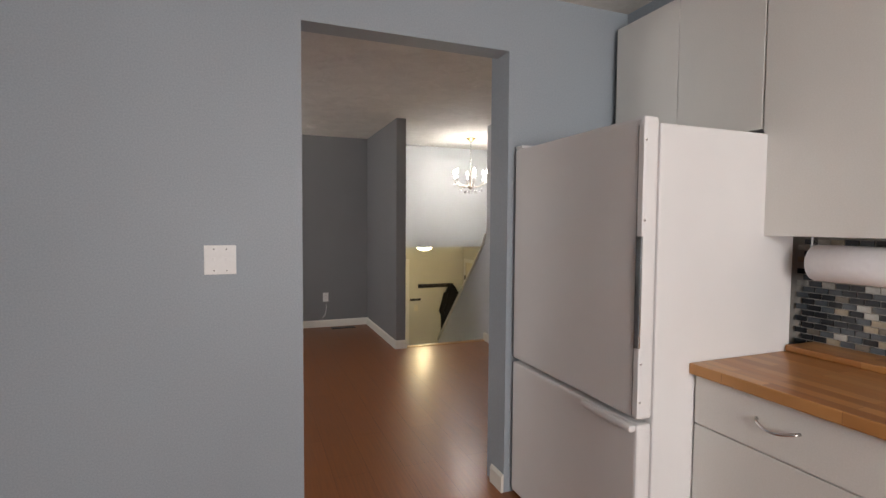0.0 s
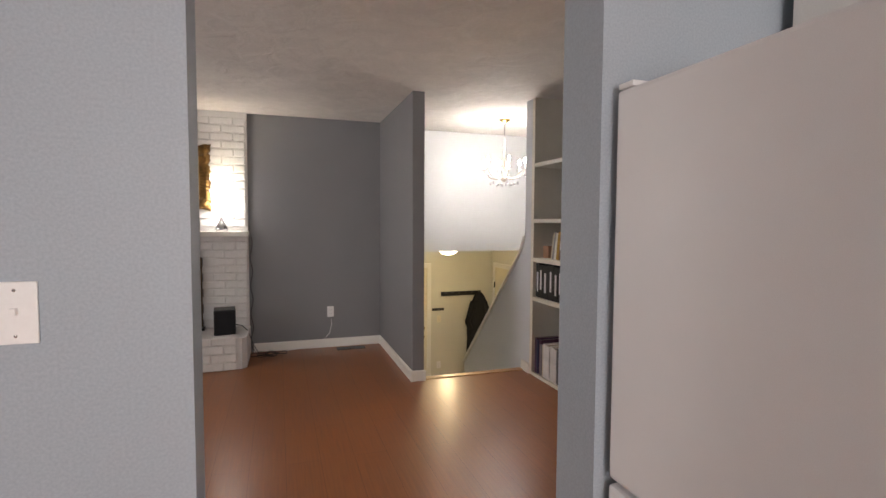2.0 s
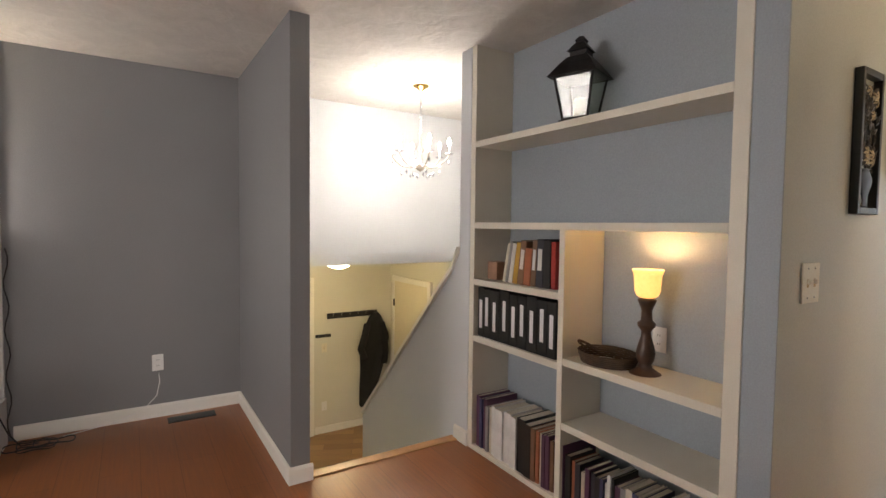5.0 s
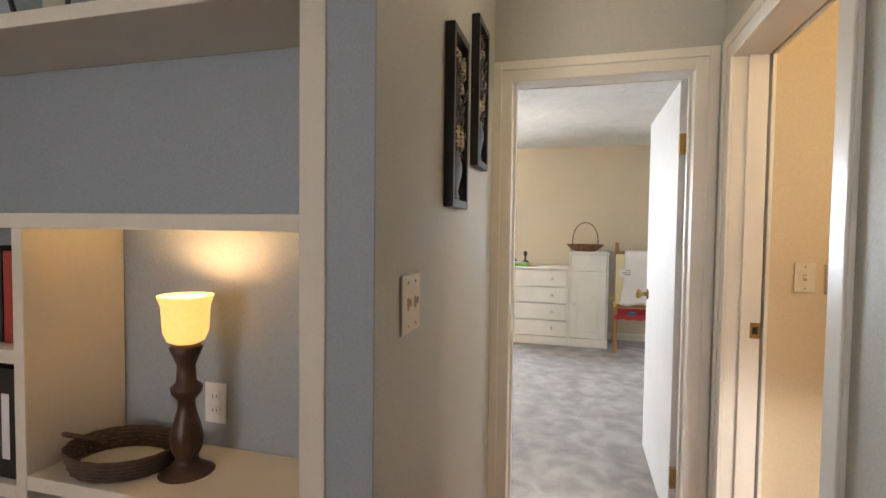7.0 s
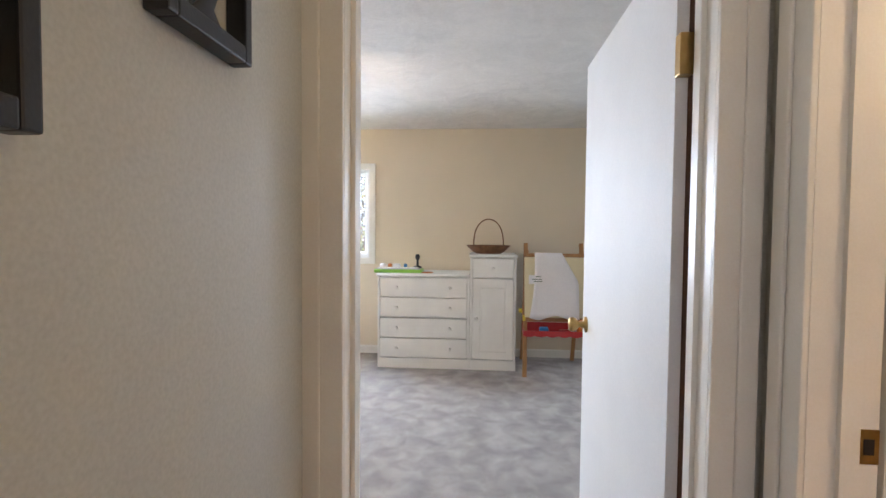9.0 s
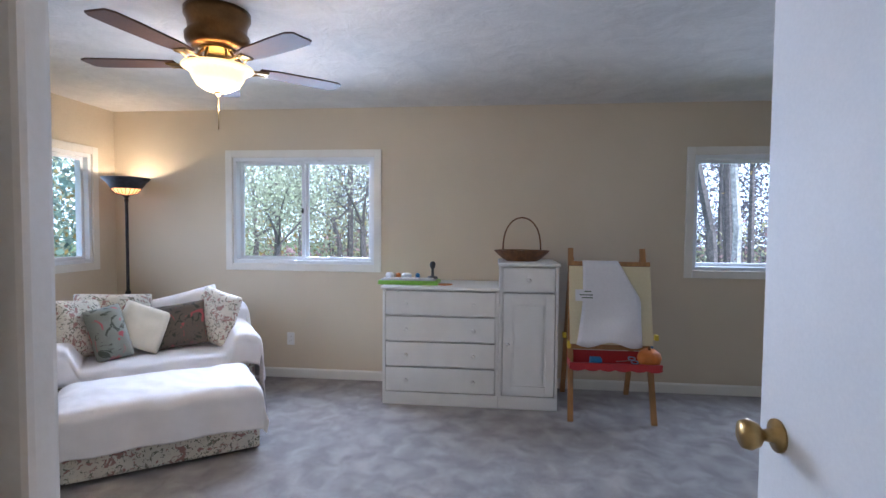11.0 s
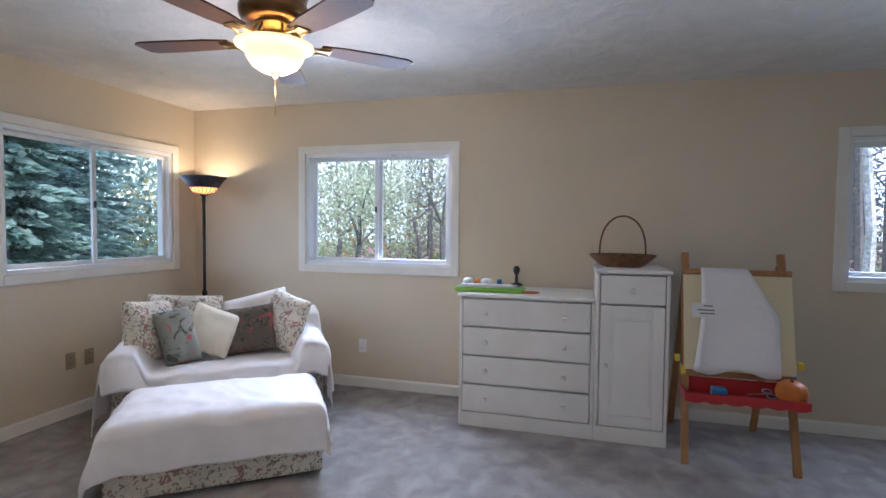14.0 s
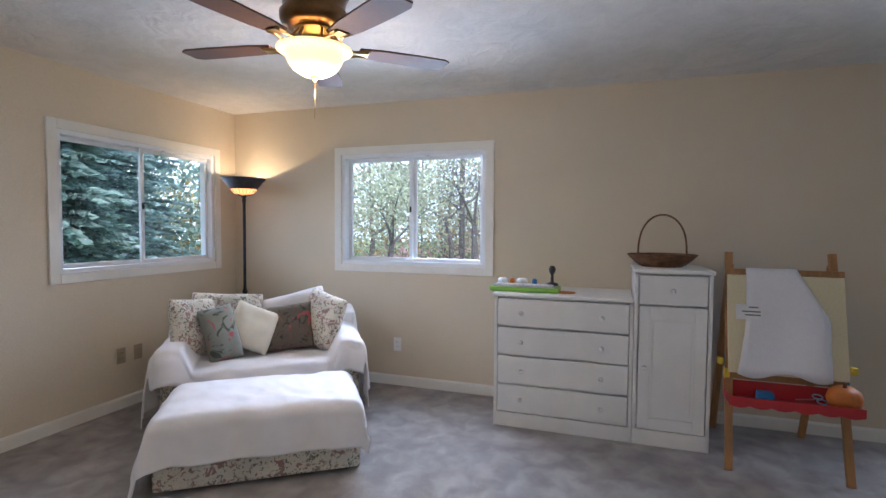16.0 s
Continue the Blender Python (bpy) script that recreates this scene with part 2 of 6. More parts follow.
FLORALD = floral("dark_rose_print_cotton", (0.13, 0.105, 0.08), (0.40, 0.09, 0.09), (0.05, 0.055, 0.04), 16)
CREAMC = mat("cream_cushion_cotton", (0.74, 0.68, 0.55), 0.9, 0, 0.05, 8, 0.4, 300)
PAPER = mat("white_drawing_paper", (0.76, 0.75, 0.77), 0.8, 0, 0.03, 3, 0.1, 60)
BOARD = mat("cream_easel_board", (0.72, 0.64, 0.42), 0.5, 0, 0.03, 3)
RED = mat("red_plastic_tray", (0.42, 0.022, 0.025), 0.4, 0, 0.06, 8)
ORANGE = mat("orange_pumpkin_skin", (0.55, 0.16, 0.02), 0.5, 0, 0.15, 9, 0.2, 60)
GREEN = mat("lime_green_plastic", (0.24, 0.52, 0.06), 0.35)
BLUEP = mat("blue_plastic", (0.03, 0.18, 0.42), 0.4)
YELLOW = mat("yellow_plastic", (0.70, 0.52, 0.04), 0.4)
PLATE = mat("almond_plastic_plate", (0.72, 0.66, 0.52), 0.35, 0, 0.02, 8)
BEIGE = mat("dull_beige_plastic_plate", (0.36, 0.29, 0.19), 0.4, 0, 0.04, 8)
PLATEW = mat("white_plastic_plate", (0.78, 0.77, 0.76), 0.35, 0, 0.02, 8)
DOORY = mat("cream_door_paint", (0.72, 0.66, 0.50), 0.4, 0, 0.03, 4, 0.05, 150)
DOORW = mat("white_door_paint", (0.76, 0.77, 0.78), 0.6, 0, 0.02, 4, 0.05, 150)
SOOT = mat("smoked_fireplace_glass", (0.012, 0.010, 0.009), 0.12, 0, 0.3, 5)
GLASS = glass("window_glass", clear=0.988)
LGLASS = glass("lantern_glass", (0.94, 0.95, 0.93), 0.97)
CRYSTAL = glass("cut_crystal", (0.85, 0.87, 0.9), 0.6)
MIRROR = mat("mirror_silver", (0.86, 0.88, 0.88), 0.02, 1.0, 0.0, 1, 0, 80, 0.0)
MIRROR.node_tree.nodes["Principled BSDF"].inputs["Roughness"].links and MIRROR.node_tree.links.remove(MIRROR.node_tree.nodes["Principled BSDF"].inputs["Roughness"].links[0])
MIRROR.node_tree.nodes["Principled BSDF"].inputs["Roughness"].default_value = 0.01
SHADE_W = glow("lit_alabaster_glass", (1.0, 0.72, 0.28), 1.5, (0.85, 0.72, 0.42))
SHADE_S = glow("lit_amber_glass", (1.0, 0.52, 0.13), 0.55, (0.85, 0.62, 0.3))
SHADE_M = glow("lit_white_lamp_shade", (1.0, 0.95, 0.88), 9.0)
FLAME = glow("lit_candle_bulb", (1.0, 0.95, 0.85), 25.0)
DOME = glow("lit_dome_glass", (1.0, 0.90, 0.62), 5.0)

# ---- mesh helpers ----


def box(bm, x0, x1, y0, y1, z0, z1, bevel=0.0, m=None):
    got = bmesh.ops.create_cube(bm, size=1.0)["verts"]
    bmesh.ops.scale(bm, vec=(abs(x1 - x0), abs(y1 - y0), abs(z1 - z0)), verts=got)
    bmesh.ops.translate(bm, vec=((x0 + x1) / 2, (y0 + y1) / 2, (z0 + z1) / 2), verts=got)
    if bevel:
        edges = list({e for v in got for e in v.link_edges})
        out = bmesh.ops.bevel(bm, geom=edges, offset=bevel, segments=2, affect="EDGES", profile=0.6)
        got = list({v for v in out["verts"]} | {v for v in got if v.is_valid})
    if m is not None:
        bmesh.ops.transform(bm, matrix=m, verts=[v for v in got if v.is_valid])
    return bm


def boxes(*rows, bevel=0.0):
    bm = bmesh.new()
    for r in rows:
        box(bm, *r, bevel=bevel)
    return bm


def lathe(profile, n=28, m=None, wave=None):
    """A turned solid from (radius, height) pairs."""
    bm = bmesh.new()
    rings = []
    for r, z in profile:
        ring = []
        for k in range(n):
            a = 2 * math.pi * k / n
            q = r * (1 + (wave(a, z) if wave else 0))
            ring.append(bm.verts.new((q * math.cos(a), q * math.sin(a), z)))
        rings.append(ring)
    for a, b in zip(rings, rings[1:]):
        for k in range(n):
            bm.faces.new((a[k], a[(k + 1) % n], b[(k + 1) % n], b[k]))
    for ring, flip in ((rings[0], True), (rings[-1], False)):
        if profile[0 if flip else -1][0] > 1e-4:
            bm.faces.new(ring[::-1] if flip else ring)
    bmesh.ops.remove_doubles(bm, verts=bm.verts, dist=1e-5)
    for f in bm.faces:
        f.smooth = True
    if m is not None:
        bmesh.ops.transform(bm, matrix=m, verts=bm.verts)
    return bm


def rod(bm, a, b, r, n=10, r2=None):
    a, b = Vector(a), Vector(b)
    d = b - a
    got = bmesh.ops.create_cone(bm, cap_ends=True, segments=n, radius1=r, radius2=r if r2 is None else r2, depth=d.length)["verts"]
    bmesh.ops.transform(bm, matrix=Matrix.Translation((a + b) / 2) @ d.to_track_quat("Z", "Y").to_matrix().to_4x4(), verts=got)
    return bm


def tube(bm, pts, r, n=8):
    """A round tube along a line of points."""
    pts = [Vector(p) for p in pts]
    rings = []
    for i, p in enumerate(pts):
        d = (pts[min(i + 1, len(pts) - 1)] - pts[max(i - 1, 0)]).normalized()
        u = d.orthogonal().normalized() if i == 0 else (u - d * u.dot(d)).normalized()
        w = d.cross(u)
        rings.append([bm.verts.new(p + (u * math.cos(2 * math.pi * k / n) + w * math.sin(2 * math.pi * k / n)) * r) for k in range(n)])
    for a, b in zip(rings, rings[1:]):
        for k in range(n):
            bm.faces.new((a[k], a[(k + 1) % n], b[(k + 1) % n], b[k])).smooth = True
    bm.faces.new(rings[0][::-1])
    bm.faces.new(rings[-1])
    return bm


def prism(outline, depth, axis="y"):
    """An outline of (a, b) pairs pulled along an axis from 0 to depth."""
    bm = bmesh.new()
    put = {"y": lambda a, b, d: (a, d, b), "x": lambda a, b, d: (d, a, b), "z": lambda a, b, d: (a, b, d)}[axis]
    f = [bm.verts.new(put(a, b, 0)) for a, b in outline]
    g = [bm.verts.new(put(a, b, depth)) for a, b in outline]
    bm.faces.new(f[::-1])
    bm.faces.new(g)
    for k in range(len(f)):
        j = (k + 1) % len(f)
        bm.faces.new((f[k], f[j], g[j], g[k]))
    bmesh.ops.recalc_face_normals(bm, faces=bm.faces)
    return bm


def as_mesh(name, bm, material):
    bmesh.ops.recalc_face_normals(bm, faces=bm.faces)
    me = bpy.data.meshes.new(name)
    bm.to_mesh(me)
    bm.free()
    me.materials.append(material)
    return me


def part(name, bm, material, parent=None, label="", m=None):
    ob = new(name, as_mesh(name, bm, material))
    if parent is not None:
        ob.parent = parent
    if m is not None:
        ob.matrix_basis = m
    if label:
        tagged(ob, label)
    return ob


def thing(name, m, label, category, group="", kind=""):
    ob = new(name)
    ob.empty_display_size = 0.1
    ob.matrix_basis = m
    return tagged(ob, label, category, group, kind)


def struct(name, bm, material, label, category):
    return tagged(part(name, bm, material), label, category, kind="structure")


def smooth(ob, levels=1):
    for f in ob.data.polygons:
        f.use_smooth = True
    if levels:
        s = ob.modifiers.new("round", "SUBSURF")
        s.levels = s.render_levels = levels
    return ob

# ---- structure ----
H = 2.44
# floors
struct("floor_living", boxes((-3.7, 3.70, -2.3, 5.16, -0.2, 0), (-3.7, 1.25, 5.16, 6.7, -0.2, 0)), LAMINATE, "glossy reddish-brown wood laminate floor", "floor")
struct("floor_bedroom", boxes((3.70, 8.1, -1.0, 6.75, -0.2, 0.004)), CARPET, "grey-beige cut-pile carpet with brushed patches", "carpet")
struct("floor_foyer", boxes((1.2, 3.7, 6.66, 8.75, -1.5, -1.30)), VINYLFLOOR, "brown wood floor of the lower entry", "floor")
# ceilings
struct("ceiling_living", boxes((-3.7, 2.256, 2.25, 6.9, H, H + 0.1), (2.256, 3.73, 3.35, 6.9, H, H + 0.1)), CEIL, "stippled off-white ceiling", "ceiling")
struct("ceiling_kitchen", boxes((-3.7, 2.0, -2.4, 2.25, H, H + 0.1)), CEIL, "stippled off-white kitchen ceiling", "ceiling")
struct("ceiling_hall", boxes((2.256, 3.73, 0, 3.35, H, H + 0.1)), CEIL, "stippled off-white hall ceiling", "ceiling")
struct("ceiling_bedroom", boxes((3.73, 8.1, -1.0, 6.75, H, H + 0.1)), CEIL, "swirl-textured white bedroom ceiling", "ceiling")
struct("ceiling_foyer", boxes((1.2, 3.7, 6.76, 8.75, 1.0, 1.1)), CEIL, "white ceiling over the lower entry", "ceiling")
# kitchen and living walls
struct("wall_arch", boxes((-3.6, 0.0, 2.169, 2.29, 0, H), (0.0, 0.96, 2.169, 2.29, 2.16, H), (0.96, 1.98, 2.169, 2.353, 0, H)), BLUE, "blue-grey painted wall with a cased-free opening", "wall")
struct("wall_kitchen_east", boxes((1.86, 1.98, -2.3, 2.169, 0, H)), BLUE, "blue-grey painted kitchen wall", "wall")
# the openings in the next two walls are unseen, added for the fill lamps
struct("wall_kitchen_south", boxes((-3.6, -0.7, -2.42, -2.3, 0, H), (1.1, 1.98, -2.42, -2.3, 0, H), (-0.7, 1.1, -2.42, -2.3, 0, 0.95), (-0.7, 1.1, -2.42, -2.3, 2.1, H)), BLUE, "blue-grey painted kitchen wall with an unseen opening added for fill light", "wall")
struct("wall_west", boxes((-3.72, -3.6, -2.42, 3.3, 0, H), (-3.72, -3.6, 5.1, 6.7, 0, H), (-3.72, -3.6, 3.3, 5.1, 0, 0.9), (-3.72, -3.6, 3.3, 5.1, 2.1, H)), BLUE, "blue-grey painted wall with an unseen opening added for fill light", "wall")
struct("wall_living_north", boxes((-3.6, 1.235, 6.50, 6.64, 0, H)), DARK, "slate-grey painted wall beside the chimney", "wall")
struct("wall_wing", boxes((1.235, 1.337, 5.10, 6.54, 0, H), (1.235, 1.337, 5.161, 8.6, -1.5, -0.004), (1.235, 1.337, 6.54, 8.6, -0.004, 1.0), (1.235, 1.337, 6.54, 6.75, 1.0, H)), DARK, "slate-grey painted partition beside the stairs", "wall")
# hall block with the shelf niche
struct("wall_hall_north", boxes((2.308, 3.67, 3.295, 3.398, 0, H)), SAGE, "pale sage painted hall wall", "wall")
struct("wall_niche_end", boxes((2.300, 2.3075, 3.295, 3.398, 0, H)), BLUE, "blue-grey painted end of the hall wall", "wall")
struct("wall_niche_back", boxes((2.578, 2.70, 3.399, 5.01, 0, H)), BLUE, "blue-grey painted wall behind the shelves", "wall")
struct("wall_hall_south", boxes((1.98, 2.69, 2.233, 2.353, 0, H), (3.55, 3.67, 2.233, 2.353, 0, H), (2.69, 3.55, 2.233, 2.353, 2.05, H)), SAGE, "pale sage painted hall wall with a doorway", "wall")
struct("wall_bath", boxes((3.61, 3.73, 0, 2.233, 0, H), (1.98, 3.61, 0.0, 0.1, 0, H), (1.98, 2.05, 0.1, 2.233, 0, H)), TAN, "warm tan painted bathroom wall", "wall")
# stairwell
struct("wall_knee", prism([(5.012, -1.5), (6.65, -1.5), (6.65, -0.36), (5.20, 1.07), (5.12, 1.2), (5.12, H), (5.012, H)], 0.12, "x"), PALE, "pale grey wall with a sloped top along the stairs", "wall").matrix_basis = pose(2.30, 0, 0)
struct("wall_stair_header", boxes((1.36, 3.73, 6.76, 6.86, 1.0, H)), PALE, "pale stairwell wall above the entry", "wall")
struct("wall_stair_east", boxes((3.61, 3.73, 3.425, 6.76, 0, H), (3.61, 3.73, 3.425, 6.76, -1.5, 0)), PALE, "pale stairwell wall", "wall")
struct("wall_stair_back", boxes((2.70, 3.61, 4.92, 5.01, -1.5, H)), PALE, "pale stairwell wall", "wall")
struct("wall_foyer", boxes((1.36, 3.65, 8.60, 8.72, -1.3, 1.0), (3.53, 3.65, 6.86, 8.60, -1.3, 1.0)), mat("pale_cream_entry_paint", (0.64, 0.62, 0.54), 0.6, 0, 0.03, 1.5, 0.1, 160), "pale cream painted entry wall", "wall")
# bedroom walls, with windows cut through
struct("wall_bedroom_west", boxes((3.67, 3.79, -0.9, 2.442, 0, H), (3.67, 3.79, 3.228, 6.74, 0, H), (3.67, 3.79, 2.442, 3.228, 2.05, H)), SAGE, "painted wall with the bedroom doorway", "wall")
struct("wall_bedroom_west_face", boxes((3.79, 3.80, -0.9, 2.36, 0, H), (3.79, 3.80, 3.31, 6.61, 0, H), (3.79, 3.80, 2.36, 3.31, 2.12, H)), CREAM, "cream painted bedroom wall face", "wall")
struct("wall_bedroom_south", boxes((3.67, 8.1, -1.02, -0.9, 0, H)), CREAM, "cream painted bedroom wall", "wall")
W_LO, W_HI = 1.047, 2.008
struct("wall_bedroom_north", boxes((3.80, 6.34, 6.61, 6.75, 0, H), (7.70, 7.975, 6.61, 6.75, 0, H), (6.34, 7.70, 6.61, 6.75, 0, W_LO), (6.34, 7.70, 6.61, 6.75, W_HI, H)), CREAM, "cream painted bedroom wall with a window", "wall")
struct("wall_bedroom_east", boxes((7.975, 8.115, -0.9, 0.08, 0, H), (7.975, 8.115, 1.41, 4.11, 0, H), (7.975, 8.115, 5.45, 6.75, 0, H), (7.975, 8.115, 0.08, 1.41, 0, W_LO), (7.975, 8.115, 0.08, 1.41, W_HI, H), (7.975, 8.115, 4.11, 5.45, 0, W_LO), (7.975, 8.115, 4.11, 5.45, W_HI, H)), CREAM, "cream painted bedroom wall with two windows", "wall")


def skirting(length, m, h=0.09, t=0.014):
    """A baseboard with an eased top, along x, its back on y = 0."""
    ob = part("baseboard", prism([(0, 0), (-t, 0), (-t, h - 0.014), (-t * 0.45, h), (0, h)], length, "x"), TRIM, m=m)
    return tagged(ob, "white painted baseboard along the wall", "baseboard", kind="structure")


# each runs along its wall, at the foot of it
for x, y, turn, ln in ((-0.09, 6.499, 0, 1.32), (1.234, 6.49, -90, 1.39), (1.221, 5.099, 0, 0.13), (-3.6, 2.168, 0, 3.61), (2.300, 3.294, 0, 1.28),
                       (3.80, 6.609, 0, 4.17), (7.974, 6.6, -90, 7.5), (2.299, 5.145, -90, 0.145)):
    sk = skirting(ln, pose(x, y, 0, 0, 0, turn))
skirting(0.125, pose(0.959, 2.294, 0, 0, 0, -90))
skirting(1.0, pose(2.48, 8.599, -1.3, 0, 0, 0))

# stairs down
st = thing("staircase", pose(1.83, 5.16, 0), "carpeted stairs going down to the entry", "staircase", kind="structure")
for k in range(6):
    part("tread", boxes((-0.49, 0.465, k * 0.25 + 0.02, k * 0.25 + 0.29, -0.186 * (k + 1) - 0.03, -0.186 * (k + 1)), bevel=0.008), TRIM, st)
    part("riser", boxes((-0.49, 0.465, k * 0.25 + 0.002, k * 0.25 + 0.018, -0.186 * (k + 1), -0.186 * k - 0.031)), TRIM, st)
struct("floor_nosing", boxes((1.339, 2.298, 5.10, 5.175, -0.02, 0.008), bevel=0.004), mat("oak_nosing", (0.45, 0.24, 0.10), 0.35, 0, 0.2, 6), "light wood stair nosing at the floor edge", "trim")
kc = prism([(5.19, 1.085), (6.66, -0.345), (6.66, -0.315), (5.20, 1.115), (5.135, 1.235), (5.115, 1.235)], 0.15, "x")
struct("knee_wall_cap", kc, TRIM, "white painted sloped cap on the stair wall", "trim").matrix_basis = pose(2.285, 0, 0)


# ---- windows ----


def casing(w, h, cw=0.064, t=0.018, sill=True):
    """Four mitred-looking boards round an opening of w by h, on the face y = 0 turned to -y."""
    bm = bmesh.new()
    box(bm, -w / 2 - cw, -w / 2, -t, 0, -cw if sill else 0, h + cw, 0.004)
    box(bm, w / 2, w / 2 + cw, -t, 0, -cw if sill else 0, h + cw, 0.004)
    box(bm, -w / 2, w / 2, -t, 0, h, h + cw, 0.004)
    if sill:
        box(bm, -w / 2, w / 2, -t, 0, -cw, 0, 0.004)
    return bm


def slider(name, w, m, label):
    """A two-sash sliding window; x along the wall, y out of the room, z from the foot of the opening."""
    h = W_HI - W_LO
    root = thing(name, m, label, "window", kind="structure")
    part("casing", casing(w, h), TRIM, root, "white painted wood casing")
    f = 0.032
    bm = boxes((-w / 2, -w / 2 + f, 0.0, 0.13, 0, h), (w / 2 - f, w / 2, 0.0, 0.13, 0, h), (-w / 2 + f, w / 2 - f, 0.0, 0.13, 0, f), (-w / 2 + f, w / 2 - f, 0.0, 0.13, h - f, h), bevel=0.003)
    part("window_frame", bm, VINYL, root)
    for x0, x1, y in ((-w / 2 + f, 0.028, 0.075), (-0.028, w / 2 - f, 0.045)):
        s = 0.030
        bm = boxes((x0, x0 + s, y, y + 0.026, f, h - f), (x1 - s, x1, y, y + 0.026, f, h - f), (x0 + s, x1 - s, y, y + 0.026, f, f + s), (x0 + s, x1 - s, y, y + 0.026, h - f - s, h - f), bevel=0.003)
        sash = part("sash", bm, VINYL, root)
        pane = part("pane", boxes((x0 + s, x1 - s, y + 0.011, y + 0.015, f + s, h - f - s)), GLASS, sash)
        pane.visible_shadow = False
    part("latch", boxes((-0.022, -0.008, 0.030, 0.046, h / 2 - 0.025, h / 2 + 0.025), bevel=0.004), BLACK, root, "black sash latch")
    return root


# unseen sheets added to stop the sun lamp at the fill openings
struct("sun_stop_kitchen", boxes((-0.7, 1.1, -2.40, -2.38, 0.95, 2.1)), TRIM, "unseen pale sheet added to keep sun out of the kitchen opening", "blind")
struct("sun_stop_living", boxes((-3.70, -3.68, 3.3, 5.1, 0.9, 2.1)), TRIM, "unseen pale sheet added to keep sun out of the living room opening", "blind")
slider("window_1", 1.36, pose(7.02, 6.61, W_LO), "white sliding window looking onto spruces")
slider("window_2", 1.322, pose(7.975, 4.78, W_LO, 0, 0, -90), "white sliding window looking onto autumn trees")
slider("window_3", 1.33, pose(7.975, 0.745, W_LO, 0, 0, -90), "white sliding window looking onto bare woods")

# ---- doors ----


def trim_set(w, h, cw, name, m, label, depth=0.12):
    """Casings on the near face and a jamb lining for a doorway of w by h; x along the wall, y into it."""
    root = thing(name, m, label, "door frame", kind="structure")
    bm = bmesh.new()
    for s in (-1, 1):
        box(bm, *sorted((s * w / 2, s * (w / 2 + cw))), -0.012, 0, 0, h + cw, 0.003)
        box(bm, *sorted((s * (w / 2 + cw * 0.55), s * (w / 2 + cw))), -0.020, -0.0121, 0, h + cw, 0.004)
    box(bm, -w / 2, w / 2, -0.012, 0, h, h + cw, 0.003)
    box(bm, -w / 2 - cw * 0.55, w / 2 + cw * 0.55, -0.020, -0.0121, h + cw * 0.55, h + cw, 0.004)
    part("casing", bm, TRIM, root)
    bm = boxes((-w / 2 - 0.018, -w / 2, 0.0, depth, 0, h), (w / 2, w / 2 + 0.018, 0.0, depth, 0, h), (-w / 2, w / 2, 0.0, depth, h, h + 0.018))
    for s in (-1, 1):
        box(bm, *sorted((s * w / 2, s * (w / 2 - 0.011))), 0.05, 0.082, 0, h)
    part("jamb", bm, TRIM, root)
    part("casing", boxes((-w / 2 - cw, -w / 2, depth + 0.011, depth + 0.025, 0, h + cw), (w / 2, w / 2 + cw, depth + 0.011, depth + 0.025, 0, h + cw), (-w / 2, w / 2, depth + 0.011, depth + 0.025, h, h + cw), bevel=0.003), TRIM, root)
    return root


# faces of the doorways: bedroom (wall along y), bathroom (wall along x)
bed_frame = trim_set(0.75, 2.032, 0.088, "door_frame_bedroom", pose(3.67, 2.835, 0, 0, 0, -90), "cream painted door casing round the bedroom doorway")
# thin dark strip paints the shade behind the door stop onto the jamb
part("hinge_gap_shade", boxes((0.371, 0.3745, 0.084, 0.130, 0, 2.03)), BROWNWOOD, bed_frame, "brown strip painted as the shade in the hinge gap")
trim_set(0.83, 2.032, 0.088, "door_frame_bath", pose(3.12, 2.353, 0, 0, 0, 180), "cream painted door casing round the bathroom doorway")
strike = thing("strike_plate", pose(3.534, 2.246, 0.989), "small brass strike plate in the bathroom jamb", "strike plate", kind="structure")
part("plate", boxes((-0.002, 0.0008, -0.012, 0.023, -0.03, 0.03)), BRASS, strike)
part("slot", boxes((-0.0028, -0.0021, -0.004, 0.014, -0.014, 0.014)), BLACK, strike)


def knob(root, x, z, side, material=BRASS):
    """A rose, neck and round knob on a door's face; side is -1 or 1 along y."""
    k = part("door_knob", lathe([(0.032, 0), (0.032, 0.006), (0.014, 0.010), (0.011, 0.03), (0.024, 0.040), (0.030, 0.055), (0.026, 0.068), (0.0, 0.072)], 24), material, root, "brass door knob")
    k.matrix_basis = pose(x, side * 0.0175, z, -90 * side, 0, 0)
    return k


door = thing("door_1", pose(3.797, 2.474, 0.012, 0, 0, 0.0), "white flush bedroom door standing wide open", "door", kind="structure")
part("door_leaf", boxes((0, 0.93, -0.0175, 0.0175, 0, 2.015), bevel=0.002), DOORW, door)
knob(door, 0.862, 0.97, 1)
knob(door, 0.862, 0.97, -1)
for z in (0.25, 1.735):
    hg = part("hinge", boxes((-0.030, -0.001, -0.012, 0.020, z - 0.045, z + 0.045), bevel=0.002), BRASS, door, "brass hinge")

# ---- fireplace wall ----
chim = tagged(new("chimney_breast", as_mesh("chimney_breast", boxes((-1.965, -1.62, 6.472, 6.50, 0, H), (-0.55, -0.125, 6.472, 6.50, 0, H), (-1.62, -0.55, 6.472, 6.50, 1.0, H), (-1.62, -0.55, 6.472, 6.50, 0, 0.29)), BRICKW)), "white painted brick chimney breast", "chimney", kind="structure")
hearth = tagged(new("hearth", as_mesh("hearth", prism([(-2.25, 5.905), (-0.165, 5.905), (-0.125, 5.96), (-0.115, 6.47), (-2.25, 6.47)], 0.285, "z"), BRICKW)), "raised white painted brick hearth", "hearth", kind="structure")
